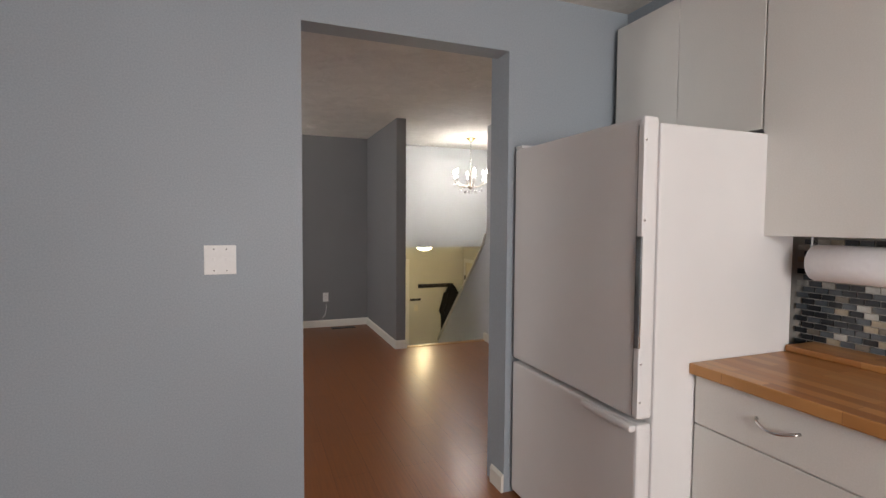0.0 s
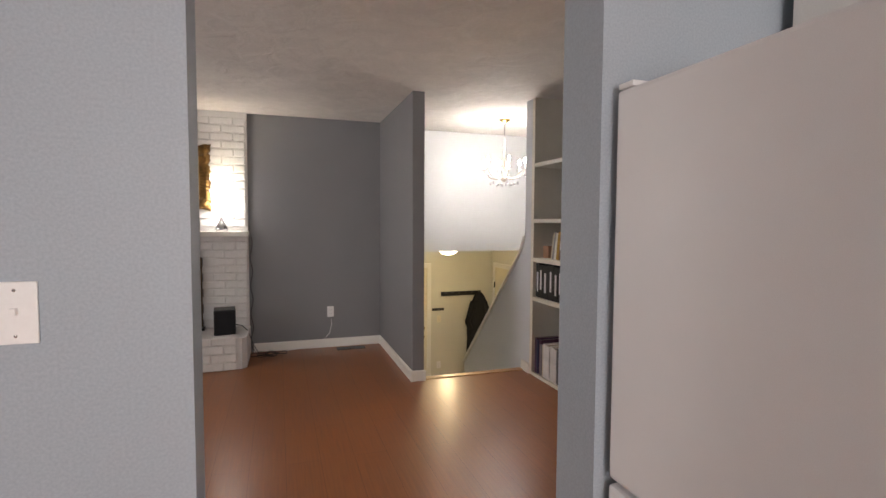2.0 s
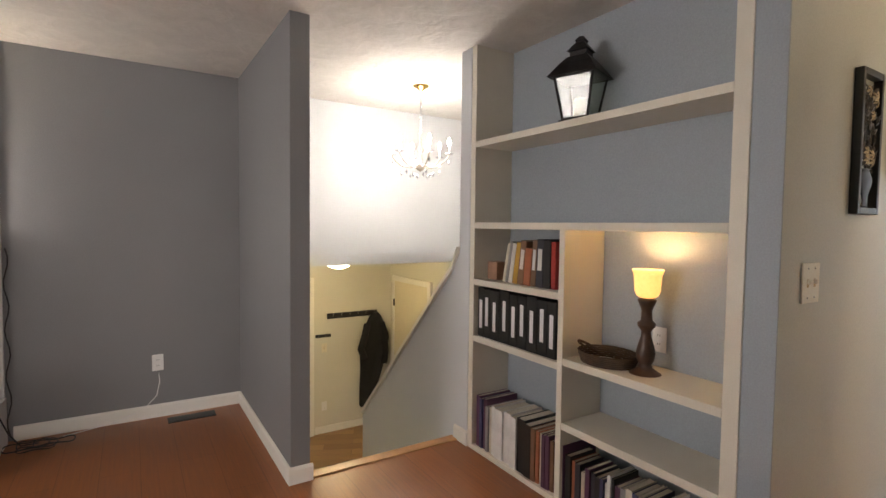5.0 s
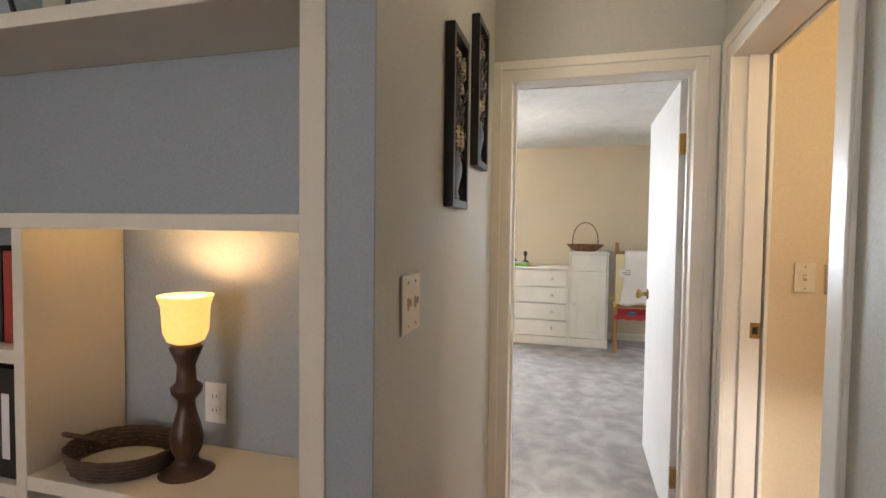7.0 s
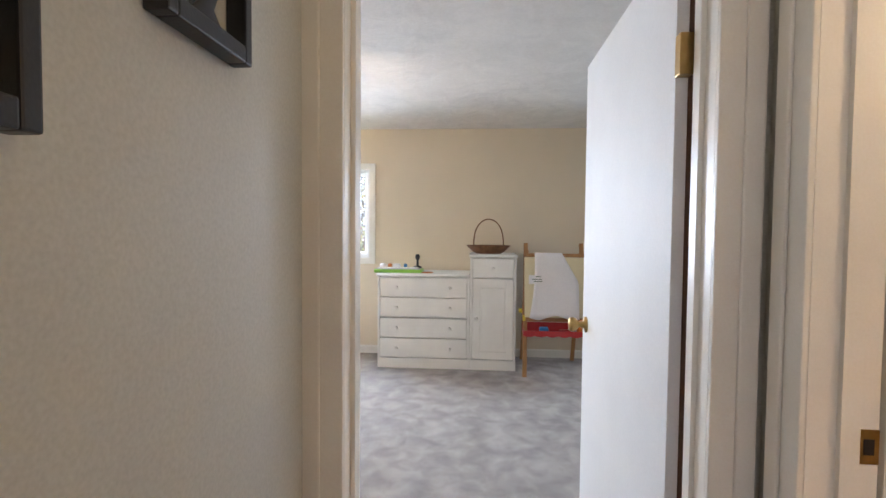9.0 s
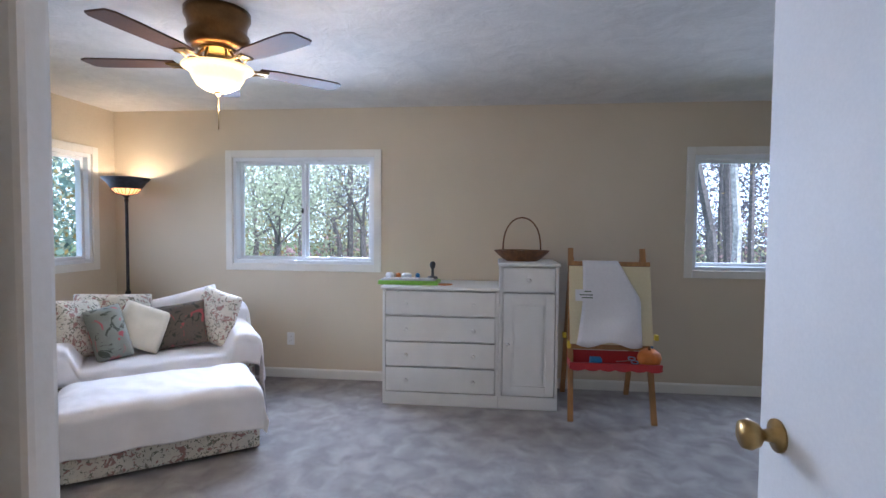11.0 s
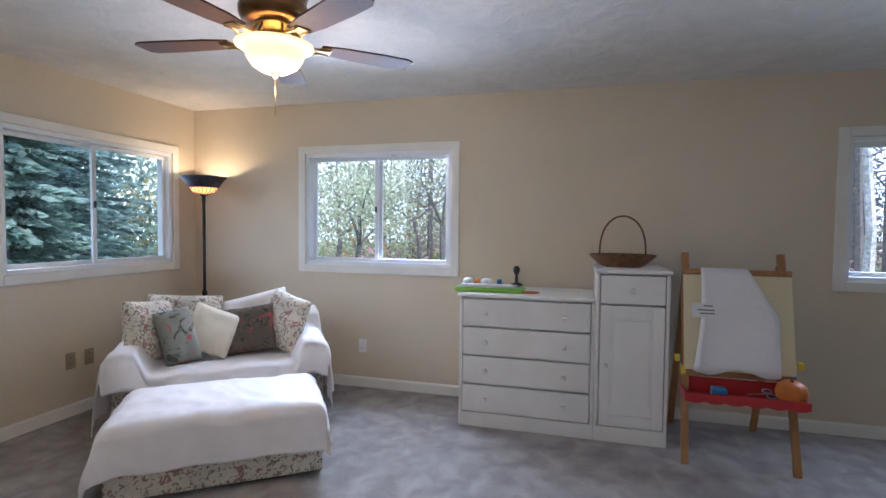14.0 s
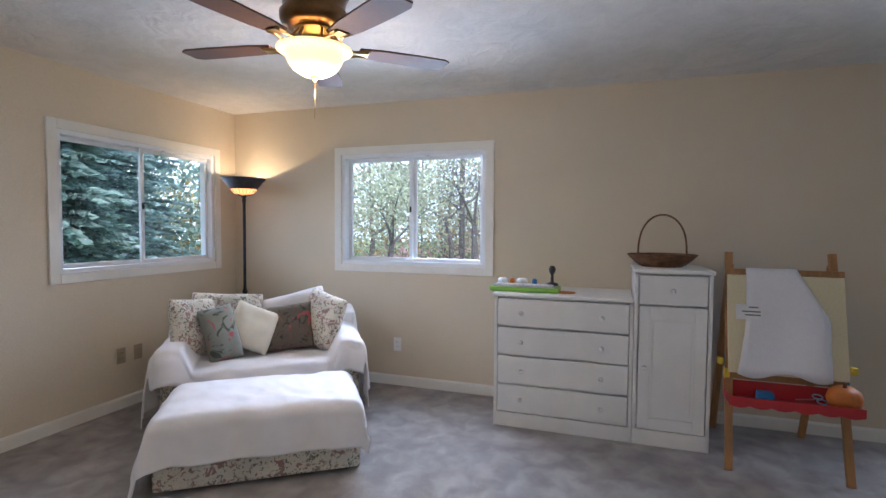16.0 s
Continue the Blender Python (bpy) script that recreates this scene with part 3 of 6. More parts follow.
struct("mantel_shelf", boxes((-2.10, -0.115, 6.25, 6.462, 1.205, 1.255), bevel=0.006), TRIM, "white painted wooden mantel shelf", "mantel")
struct("firebox", boxes((-1.62, -0.55, 6.60, 6.62, 0.29, 1.0)), SOOT, "dark firebox behind the glass doors", "fireplace")

fp = thing("fireplace_doors", pose(-1.10, 6.455, 0.29), "antique brass fireplace surround with four smoked glass doors", "fireplace doors")
fw = 1.09
part("surround", boxes((-fw / 2, -fw / 2 + 0.13, -0.03, 0, 0, 0.705), (fw / 2 - 0.13, fw / 2, -0.03, 0, 0, 0.705), (-fw / 2 + 0.13, fw / 2 - 0.13, -0.03, 0, 0.605, 0.705), (-fw / 2 + 0.13, fw / 2 - 0.13, -0.03, 0, 0.0, 0.10), bevel=0.006), FPB, fp)
dw = (fw - 0.26) / 4
for k in range(4):
    x0 = -fw / 2 + 0.13 + k * dw
    d = part("glass_door", boxes((x0 + 0.004, x0 + 0.020, -0.022, -0.006, 0.104, 0.602), (x0 + dw - 0.020, x0 + dw - 0.004, -0.022, -0.006, 0.104, 0.602), (x0 + 0.020, x0 + dw - 0.020, -0.022, -0.006, 0.104, 0.118), (x0 + 0.020, x0 + dw - 0.020, -0.022, -0.006, 0.588, 0.602), bevel=0.002), FPB, fp)
    part("pane", boxes((x0 + 0.020, x0 + dw - 0.020, -0.016, -0.010, 0.118, 0.588)), SOOT, d)
for k in range(30):
    part("vent_slot", boxes((-0.29 + k * 0.02, -0.281 + k * 0.02, -0.0325, -0.0295, 0.03, 0.075)), BLACK, fp)
part("hearth_strip", boxes((-0.62, 0.57, -0.12, -0.032, -0.004, 0.022), bevel=0.004), BLACK, fp, "black metal ledge")


# ---- built-in shelves ----
sh = thing("bookcase", pose(2.294, 3.425, 0), "ivory painted built-in bookcase with uneven shelves", "bookcase")
SD = 0.282
part("side_panel", boxes((0, SD, -0.026, 0.032, 0, H), bevel=0.003), IVORY, sh)
part("side_panel", boxes((0, SD, 1.53, 1.575, 0, H), bevel=0.003), IVORY, sh)
part("divider", boxes((0, SD, 0.795, 0.83, 0.03, 1.352), bevel=0.003), IVORY, sh)
part("plinth", boxes((0.0, SD, 0.033, 1.529, 0, 0.03), bevel=0.002), IVORY, sh)
for y0, y1, z in ((0.033, 1.529, 1.872), (0.033, 1.529, 1.388), (0.831, 1.529, 1.048), (0.831, 1.529, 0.705), (0.033, 0.794, 0.735), (0.033, 0.794, 0.42)):
    part("shelf", boxes((0.001, SD, y0, y1, z - 0.036, z), bevel=0.003), IVORY, sh)

# ---- fridge and kitchen units ----
fr = thing("refrigerator", pose(0.985, 1.309, 0) @ Matrix.Diagonal((1, 0.979, 1, 1)), "white pebbled refrigerator with a bottom freezer", "refrigerator")
part("body", boxes((0.07, 0.735, 0.0, 0.845, 0.03, 1.672), bevel=0.008), APPL, fr)
part("upper_door", boxes((0.0, 0.062, -0.004, 0.85, 0.688, 1.690), bevel=0.012), APPL, fr)
part("freezer_door", boxes((0.0, 0.062, -0.004, 0.85, 0.03, 0.672), bevel=0.012), APPL, fr)
part("kick_plate", boxes((0.04, 0.07, 0.01, 0.84, 0.0, 0.028)), BLACK, fr)
part("handle_strip", boxes((-0.009, -0.001, -0.010, 0.014, 0.93, 1.30), bevel=0.002), CHROME, fr, "bright metal handle strip")
for z0, z1 in ((0.70, 0.929), (1.301, 1.66)):
    trim_piece = part("edge_trim", boxes((-0.007, -0.001, -0.010, 0.014, z0, z1), bevel=0.002), APPL, fr)
    for z in (z0 + 0.05, z1 - 0.05):
        part("screw", lathe([(0.004, 0), (0.004, 0.001), (0, 0.0014)], 10, pose(0.003, -0.0101, z, 90)), CHROME, trim_piece)
# raised black strip; the gap's shade is colour, nothing is cut in
part("gap_shade", boxes((-0.004, -0.001, 0.0145, 0.019, 0.70, 1.66)), BLACK, fr, "black strip painted as the shaded gap beside the handle strip")
part("door_handle", boxes((-0.028, -0.001, 0.0, 0.27, 0.648, 0.672), bevel=0.008), APPL, fr)
part("hinge_cover", boxes((0.0, 0.06, 0.79, 0.845, 1.691, 1.706), bevel=0.004), APPL, fr)


def wall_cabinet(y0, y1, z0, z1, doors, label):
    c = thing("wall_cabinet", pose(1.557, y0, z0), label, "cabinet", "kitchen wall cabinets")
    part("body", boxes((0.02, 0.30, 0.001, y1 - y0 - 0.001, 0, z1 - z0)), CABW, c)
    w = (y1 - y0) / doors
    for k in range(doors):
        part("door", boxes((0, 0.018, k * w + 0.002, (k + 1) * w - 0.002, 0.0, z1 - z0), bevel=0.0015), CABW, c)
    return c


wall_cabinet(1.331, 2.125, 1.692, 2.33, 2, "white flat-fronted cabinet over the refrigerator")
wall_cabinet(0.42, 1.328, 1.30, 2.33, 1, "white flat-fronted tall wall cabinet")
wall_cabinet(-0.5, 0.417, 1.30, 2.33, 1, "white flat-fronted tall wall cabinet")
struct("cabinet_soffit", boxes((1.66, 1.86, -2.3, 2.168, 2.331, H)), BLUE, "painted strip above the cabinets", "trim")


def base_cabinet(y0, y1):
    c = thing("base_cabinet", pose(1.235, y0, 0), "white base cabinet with a drawer and a bow handle", "cabinet", "kitchen base cabinets")
    part("body", boxes((0.02, 0.62, 0.001, y1 - y0 - 0.001, 0.1, 0.822)), CABW, c)
    part("toe_kick", boxes((0.07, 0.62, 0.001, y1 - y0 - 0.001, 0, 0.099)), CABW, c)
    for name, a, b in (("drawer_front", 0.652, 0.816), ("deep_drawer_front", 0.105, 0.647)):
        f = part(name, boxes((0, 0.019, 0.003, y1 - y0 - 0.003, a, b), bevel=0.0015), CABW, c)
        z = b - 0.066 if name == "drawer_front" else b - 0.16
        mid = (y1 - y0) / 2
        arc = [(-0.032 * math.cos(math.pi / 2 * u) ** 0.5 if abs(u) < 1 else 0.0, mid + 0.065 * u, z - 0.014 * (1 - u * u)) for u in [k / 8 for k in range(-8, 9)]]
        part("handle", tube(bmesh.new(), arc, 0.005), CHROME, f, "brushed nickel bow handle")
    return c


bc = base_cabinet(0.718, 1.304)
copy_thing(bc, pose(1.235, 0.130, 0))
copy_thing(bc, pose(1.235, -0.458, 0))
tagged(part("worktop", boxes((1.208, 1.851, -1.2, 1.306, 0.824, 0.862), bevel=0.004), BUTCHER), "oiled butcher-block wooden worktop", "worktop")
tagged(part("chopping_board", boxes((1.685, 1.85, 0.70, 1.302, 0.863, 0.887), bevel=0.005), BUTCHER), "thick wooden chopping board on the worktop", "chopping board")

# ---- bedroom furniture: first shapes ----
dr = thing("dresser", pose(7.41, 3.012, 0.004), "white painted four-drawer dresser against the wall", "dresser")
part("body", boxes((0.07, 0.54, 0.0, 0.90, 0.0, 0.899), (0.0, 0.0695, 0.0, 0.022, 0.0, 0.899), (0.0, 0.0695, 0.878, 0.90, 0.0, 0.899), (0.015, 0.0695, 0.0225, 0.8775, 0.0, 0.1), bevel=0.002), WHITE, dr)
part("top", boxes((-0.012, 0.55, 0.002, 0.915, 0.900, 0.925), bevel=0.008), WHITE, dr)
part("plinth", boxes((-0.002, 0.014, 0.0, 0.90, 0.0, 0.10), bevel=0.003), WHITE, dr)
for k in range(4):
    z = 0.107 + k * 0.1985
    d = part("drawer_front", boxes((-0.006, 0.0145, 0.027, 0.873, z, z + 0.1875), bevel=0.004), WHITE, dr)
    for y in (0.19, 0.71):
        part("knob", lathe([(0.008, 0), (0.008, 0.012), (0.016, 0.02), (0.014, 0.027), (0, 0.029)], 16, pose(-0.006, y, z + 0.093, 0, -90, 0)), WHITE, d)
ch = thing("tall_chest", pose(7.41, 2.566, 0.004) @ Matrix.Diagonal((1.08, 0.94, 1.007, 1)), "white painted narrow chest with one drawer and a panelled door", "chest")
part("body", boxes((0.07, 0.50, 0.0, 0.472, 0.0, 1.085), (0.0, 0.0695, 0.0, 0.024, 0.0, 1.085), (0.0, 0.0695, 0.448, 0.472, 0.0, 1.085), (0.015, 0.0695, 0.0245, 0.4475, 0.0, 0.1), bevel=0.002), WHITE, ch)
part("top", boxes((-0.012, 0.51, -0.012, 0.484, 1.086, 1.112), bevel=0.008), WHITE, ch)
part("plinth", boxes((-0.002, 0.014, 0.0, 0.472, 0.0, 0.10), bevel=0.003), WHITE, ch)
d = part("drawer_front", boxes((-0.006, 0.0145, 0.030, 0.442, 0.894, 1.076), bevel=0.004), WHITE, ch)
part("knob", lathe([(0.008, 0), (0.008, 0.012), (0.016, 0.02), (0.014, 0.027), (0, 0.029)], 16, pose(-0.006, 0.235, 0.984, 0, -90, 0)), WHITE, d)
d = part("door", boxes((-0.002, 0.0145, 0.03, 0.44, 0.107, 0.883), (-0.008, -0.0021, 0.03, 0.10, 0.107, 0.883), (-0.008, -0.0021, 0.37, 0.44, 0.107, 0.883), (-0.008, -0.0021, 0.1001, 0.3699, 0.107, 0.18), (-0.008, -0.0021, 0.1001, 0.3699, 0.81, 0.883), bevel=0.002), WHITE, ch)
part("panel", boxes((-0.007, -0.0022, 0.118, 0.352, 0.198, 0.792), bevel=0.003), WHITE, d)
part("knob", lathe([(0.008, 0), (0.008, 0.012), (0.016, 0.02), (0.014, 0.027), (0, 0.029)], 16, pose(-0.008, 0.40, 0.5, 0, -90, 0)), WHITE, d)

# ---- small fixtures ----


def switch_plate(m, gangs, material, label, toggles=True):
    r = thing("light_switch", m, label, "light switch")
    w = 0.07 + 0.046 * (gangs - 1)
    part("plate", boxes((-w / 2, w / 2, -0.006, 0, -0.0575, 0.0575), bevel=0.0025), material, r)
    for k in range(gangs):
        x = (k - (gangs - 1) / 2) * 0.046
        t = part("toggle", boxes((x - 0.005, x + 0.005, -0.017, -0.0061, -0.003, 0.010), bevel=0.0015), material, r)
        part("slot", boxes((x - 0.006, x + 0.006, -0.0068, -0.0061, -0.012, 0.012)), BRASS if material is PLATE else material, t)
        for z in (-0.042, 0.042):
            part("screw", lathe([(0.003, 0), (0.003, 0.001), (0, 0.0014)], 10, pose(x, -0.0061, z, 90)), CHROME, r)
    return r


def outlet(m, label, material=PLATEW):
    r = thing("wall_outlet", m, label, "outlet")
    part("plate", boxes((-0.035, 0.035, -0.005, 0, -0.0575, 0.0575), bevel=0.0025), material, r)
    for z in (-0.02, 0.02):
        s = part("socket", boxes((-0.017, 0.017, -0.0075, -0.0051, z - 0.014, z + 0.014), bevel=0.001), material, r)
        for x in (-0.006, 0.006):
            part("slot", boxes((x - 0.001, x + 0.001, -0.0082, -0.0076, z - 0.004, z + 0.005)), BLACK, s)
    return r


switch_plate(pose(-0.313, 2.168, 1.188), 2, PLATEW, "white double toggle switch plate on the blue-grey wall")
switch_plate(pose(2.513, 3.294, 1.185) @ Matrix.Diagonal((1.1, 1, 1.2, 1)), 2, PLATE, "almond double toggle switch plate on the hall wall")
switch_plate(pose(3.609, 2.065, 1.193, 0, 0, -90), 1, PLATE, "almond toggle switch plate on the bathroom wall")
gf = thing("safety_outlet", pose(3.609, 1.965, 1.19, 0, 0, -90), "stainless wall plate with a dark test switch", "outlet")
part("plate", boxes((-0.035, 0.035, -0.005, 0, -0.0575, 0.0575), bevel=0.0025), CHROME, gf)
part("socket", boxes((-0.017, 0.017, -0.009, -0.0051, -0.02, 0.02), bevel=0.001), BLACK, gf)
part("button", boxes((-0.007, 0.007, -0.011, -0.0091, -0.006, 0.006)), RED, gf)
outlet(pose(0.69, 6.499, 0.385), "white wall outlet on the slate-grey wall")
outlet(pose(7.974, 4.895, 0.36, 0, 0, -90), "white wall outlet under the window")
outlet(pose(7.974, 0.76, 0.36, 0, 0, -90), "white wall outlet under the far window")
outlet(pose(2.577, 3.895, 0.86, 0, 0, -90), "white wall outlet behind the shelf lamp")
outlet(pose(6.90, 6.609, 0.40), "beige wall outlet beside the loveseat", BEIGE)
outlet(pose(6.76, 6.609, 0.40), "beige wall outlet beside the loveseat", BEIGE)

vent = thing("floor_vent", pose(0.89, 6.37, 0.0), "dark metal floor register by the wall", "floor vent")
part("frame", boxes((-0.15, 0.15, -0.055, 0.055, 0.0, 0.004), bevel=0.001), IRON, vent)
for k in range(14):
    part("slat", boxes((-0.135 + k * 0.02, -0.123 + k * 0.02, -0.045, 0.045, 0.0041, 0.007)), BLACK, vent)
cv = thing("ceiling_vent", pose(3.1, 3.0, H), "white slatted ceiling vent in the hall", "ceiling vent")
part("frame", boxes((-0.16, 0.16, -0.09, 0.09, -0.008, 0.0), bevel=0.002), TRIM, cv)
for k in range(9):
    part("slat", boxes((-0.14, 0.14, -0.075 + k * 0.018, -0.065 + k * 0.018, -0.013, -0.0081)), TRIM, cv)

# paper towel under the wall cabinet
pt = thing("paper_towel_roll", pose(1.70, 1.075, 1.205), "white paper towel roll hung under the cabinet", "paper towel")
part("roll", lathe([(0.02, -0.14), (0.062, -0.14), (0.065, -0.135), (0.065, 0.135), (0.062, 0.14), (0.02, 0.14)], 36, pose(0, 0, 0, 90)), PAPER, pt)
part("holder", boxes((-0.012, 0.012, -0.150, -0.143, -0.02, 0.0945), (-0.012, 0.012, 0.143, 0.150, -0.02, 0.0945), (-0.008, 0.008, -0.1429, 0.1429, -0.008, 0.008)), CHROME, pt)

# ---- living room things ----


def mantel_lamp(m):
    r = thing("table_lamp", m, "lit table lamp with a silver teardrop base", "lamp", "lamps on the mantel")
    part("base", lathe([(0.055, 0), (0.058, 0.012), (0.060, 0.03), (0.048, 0.06), (0.026, 0.09), (0.013, 0.12), (0.009, 0.15), (0.008, 0.19)], 32), CHROME, r)
    part("shade", lathe([(0.085, 0.19), (0.083, 0.20), (0.06, 0.40), (0.056, 0.40), (0.079, 0.195), (0.085, 0.19)], 36), SHADE_M, r, "glowing white lamp shade")
    return r


ml = mantel_lamp(pose(-1.79, 6.35, 1.256))
copy_thing(ml, pose(-0.36, 6.35, 1.256))

mr = thing("wall_mirror", pose(-1.065, 6.44, 1.78), "wide mirror in a scrolled aged gilt frame over the mantel", "mirror")
mw, mh = 1.18, 0.60


def gilt_bar(length, seed):
    """A moulded frame side with a scalloped outer edge, along x, outside towards +z."""
    bm = bmesh.new()
    rnd = random.Random(seed)
    n = 64
    prof = [(0.0, 0.0), (-0.018, 0.0), (-0.030, 0.018), (-0.022, 0.035), (-0.044, 0.055), (-0.035, 0.075), (-0.02, 0.092), (0.0, 0.092)]
    rings = []
    for i in range(n + 1):
        s = -1 + 2 * i / n
        x = s * length / 2
        wob = 1 + 0.16 * abs(math.sin(s * math.pi * 2.5)) * (1 if abs(s) < 0.9 else 1.6) + 0.05 * math.sin(s * 37 + seed)
        deep = 1 + 0.25 * abs(math.sin(s * 26 + seed)) + rnd.uniform(-0.06, 0.06)
        rings.append([bm.verts.new((x * (1 - (0.092 - z * wob) / (length / 2) * 1.0), y * deep, z * (wob if z > 0.05 else 1))) for y, z in prof])
    for a, b in zip(rings, rings[1:]):
        for k in range(len(prof)):
            j = (k + 1) % len(prof)
            bm.faces.new((a[k], b[k], b[j], a[j])).smooth = True
    return bm


for name_m, ln, off, rz in ((0, mw, mh / 2 - 0.092, 0), (1, mw, mh / 2 - 0.092, 180), (2, mh, mw / 2 - 0.092, 90), (3, mh, mw / 2 - 0.092, -90)):
    part("frame_side", gilt_bar(ln, name_m), GOLD, mr).matrix_basis = pose(0, 0, 0, 0, rz, 0) @ pose(0, 0, off)
for sx in (-1, 1):
    for sz in (-1, 1):
        part("corner_scroll", lathe([(0.062, 0), (0.06, 0.02), (0.045, 0.032), (0.05, 0.045), (0.02, 0.058), (0, 0.06)], 24, pose(sx * (mw / 2 - 0.05), 0, sz * (mh / 2 - 0.05), 90), lambda a, z: 0.16 * math.sin(5 * a)), GOLD, mr)
part("mirror_glass", boxes((-mw / 2 + 0.085, mw / 2 - 0.085, -0.008, -0.002, -mh / 2 + 0.085, mh / 2 - 0.085)), MIRROR, mr, "clear mirror glass")

pf = thing("picture_frame", pose(-1.66, 2.292, 2.0, 0, 0, 180), "framed grey print with a white mat in a black frame", "picture")
part("frame", boxes((-0.32, -0.295, -0.025, 0, -0.29, 0.29), (0.295, 0.32, -0.025, 0, -0.29, 0.29), (-0.295, 0.295, -0.025, 0, 0.265, 0.29), (-0.295, 0.295, -0.025, 0, -0.29, -0.265), bevel=0.003), BLACK, pf)
part("mat", boxes((-0.295, 0.295, -0.012, -0.006, -0.265, 0.265)), PAPER, pf)
part("print", boxes((-0.18, 0.18, -0.015, -0.0121, -0.16, 0.16)), mat("grey_print", (0.22, 0.23, 0.24), 0.6, 0, 0.6, 14, 0, 60, 0.1), pf)

sb = thing("subwoofer", pose(-0.33, 6.16, 0.287, 0, 0, 6), "small black cube loudspeaker on the hearth", "speaker")
part("cabinet", boxes((-0.095, 0.095, -0.09, 0.13, 0.0, 0.235), bevel=0.008), BLACK, sb)
part("grille", boxes((-0.085, 0.085, -0.098, -0.0901, 0.01, 0.225), bevel=0.003), CLOTHK, sb)
tsp = thing("tower_speaker", pose(-2.14, 6.20, 0.287), "tall black loudspeaker standing beside the fireplace", "speaker")
part("cabinet", boxes((-0.12, 0.12, -0.14, 0.14, 0.0, 0.90), bevel=0.01), BLACK, tsp)
part("grille", boxes((-0.11, 0.11, -0.152, -0.1401, 0.02, 0.88), bevel=0.004), CLOTHK, tsp)
dk = thing("damper_knob", pose(-1.09, 6.452, 1.125), "small black damper knob in the brickwork", "knob")
part("knob", lathe([(0.010, 0), (0.010, 0.02), (0.022, 0.028), (0.020, 0.045), (0, 0.05)], 20, pose(0, 0, 0, 90)), BLACK, dk)

cable = bmesh.new()
rc = random.Random(4)
pts = [(-0.10, 6.44, 1.2 - 0.05 * k) for k in range(24)]
pts = [(x + 0.012 * math.sin(k * 1.1), y + 0.01, z) for k, (x, y, z) in enumerate(pts)]
tube(cable, pts + [(-0.07, 6.40, 0.03)], 0.004, 6)
for c in range(4):
    loop = []
    cx, cy, rx, ry = 0.05 + rc.uniform(-0.05, 0.12), 6.34 + rc.uniform(-0.06, 0.05), rc.uniform(0.06, 0.14), rc.uniform(0.04, 0.08)
    for k in range(19):
        a = 2 * math.pi * k / 18 + c
        loop.append((cx + rx * math.cos(a), cy + ry * math.sin(a), 0.006 + 0.009 * c + 0.008 * math.sin(3 * a)))
    tube(cable, loop, 0.004, 6)
tube(cable, [(-0.235, 6.2, 0.36), (-0.18, 6.22, 0.34), (-0.13, 6.25, 0.28), (-0.08, 6.28, 0.12), (-0.03, 6.30, 0.03), (0.05, 6.33, 0.02)], 0.004, 6)
tagged(part("speaker_cables", cable, BLACK), "tangle of thin black cables on the floor", "cables")
tagged(part("outlet_cord", tube(bmesh.new(), [(0.69, 6.505, 0.36), (0.70, 6.50, 0.25), (0.68, 6.50, 0.15), (0.60, 6.49, 0.07), (0.45, 6.48, 0.02), (0.30, 6.45, 0.008), (0.16, 6.40, 0.008)], 0.003, 6), PLATEW), "thin white cord from the outlet to the floor", "cable")


def rug_material():
    m = mat("red_blue_oriental_pile", (0.20, 0.035, 0.04), 0.95, 0, 0.2, 9, 0.8, 300)
    n, l = m.node_tree.nodes, m.node_tree.links
    p = n["Principled BSDF"]
    tc = n.new("ShaderNodeTexCoord")
    v = n.new("ShaderNodeTexVoronoi")
    v.inputs["Scale"].default_value = 24.0
    l.new(tc.outputs["Object"], v.inputs[0])
    r = n.new("ShaderNodeValToRGB")
    r.color_ramp.interpolation = "CONSTANT"
    for k, (pos, c) in enumerate(((0.0, (0.22, 0.03, 0.05)), (0.25, (0.025, 0.03, 0.06)), (0.45, (0.10, 0.20, 0.22)), (0.62, (0.03, 0.025, 0.04)), (0.8, (0.34, 0.26, 0.20)))):
        e = r.color_ramp.elements[k] if k < 2 else r.color_ramp.elements.new(pos)
        e.position, e.color = pos, (*c, 1)
    l.new(v.outputs["Color"], r.inputs[0])
    mx = n.new("ShaderNodeMix")
    mx.data_type = "RGBA"
    mx.inputs["Factor"].default_value = 0.75
    l.new(p.inputs["Base Color"].links[0].from_socket, mx.inputs["A"])
    l.new(r.outputs[0], mx.inputs["B"])
    l.new(mx.outputs["Result"], p.inputs["Base Color"])
    return m


RUGM = rug_material()
rug = thing("area_rug", pose(-1.9, 4.45, 0.0), "red and blue oriental area rug on the laminate", "rug")
part("field", boxes((-0.98, 1.0, -1.38, 1.02, 0.0, 0.010), bevel=0.003), RUGM, rug)
part("border", boxes((-1.08, -0.981, -1.48, 1.10, 0, 0.011), (1.001, 1.08, -1.48, 1.10, 0, 0.011), (-0.98, 1.0, 1.021, 1.10, 0, 0.011), (-0.98, 1.0, -1.48, -1.381, 0, 0.011), bevel=0.002), mat("dark_red_rug_edge", (0.16, 0.02, 0.03), 0.95, 0, 0.3, 20, 0.6, 300), rug)

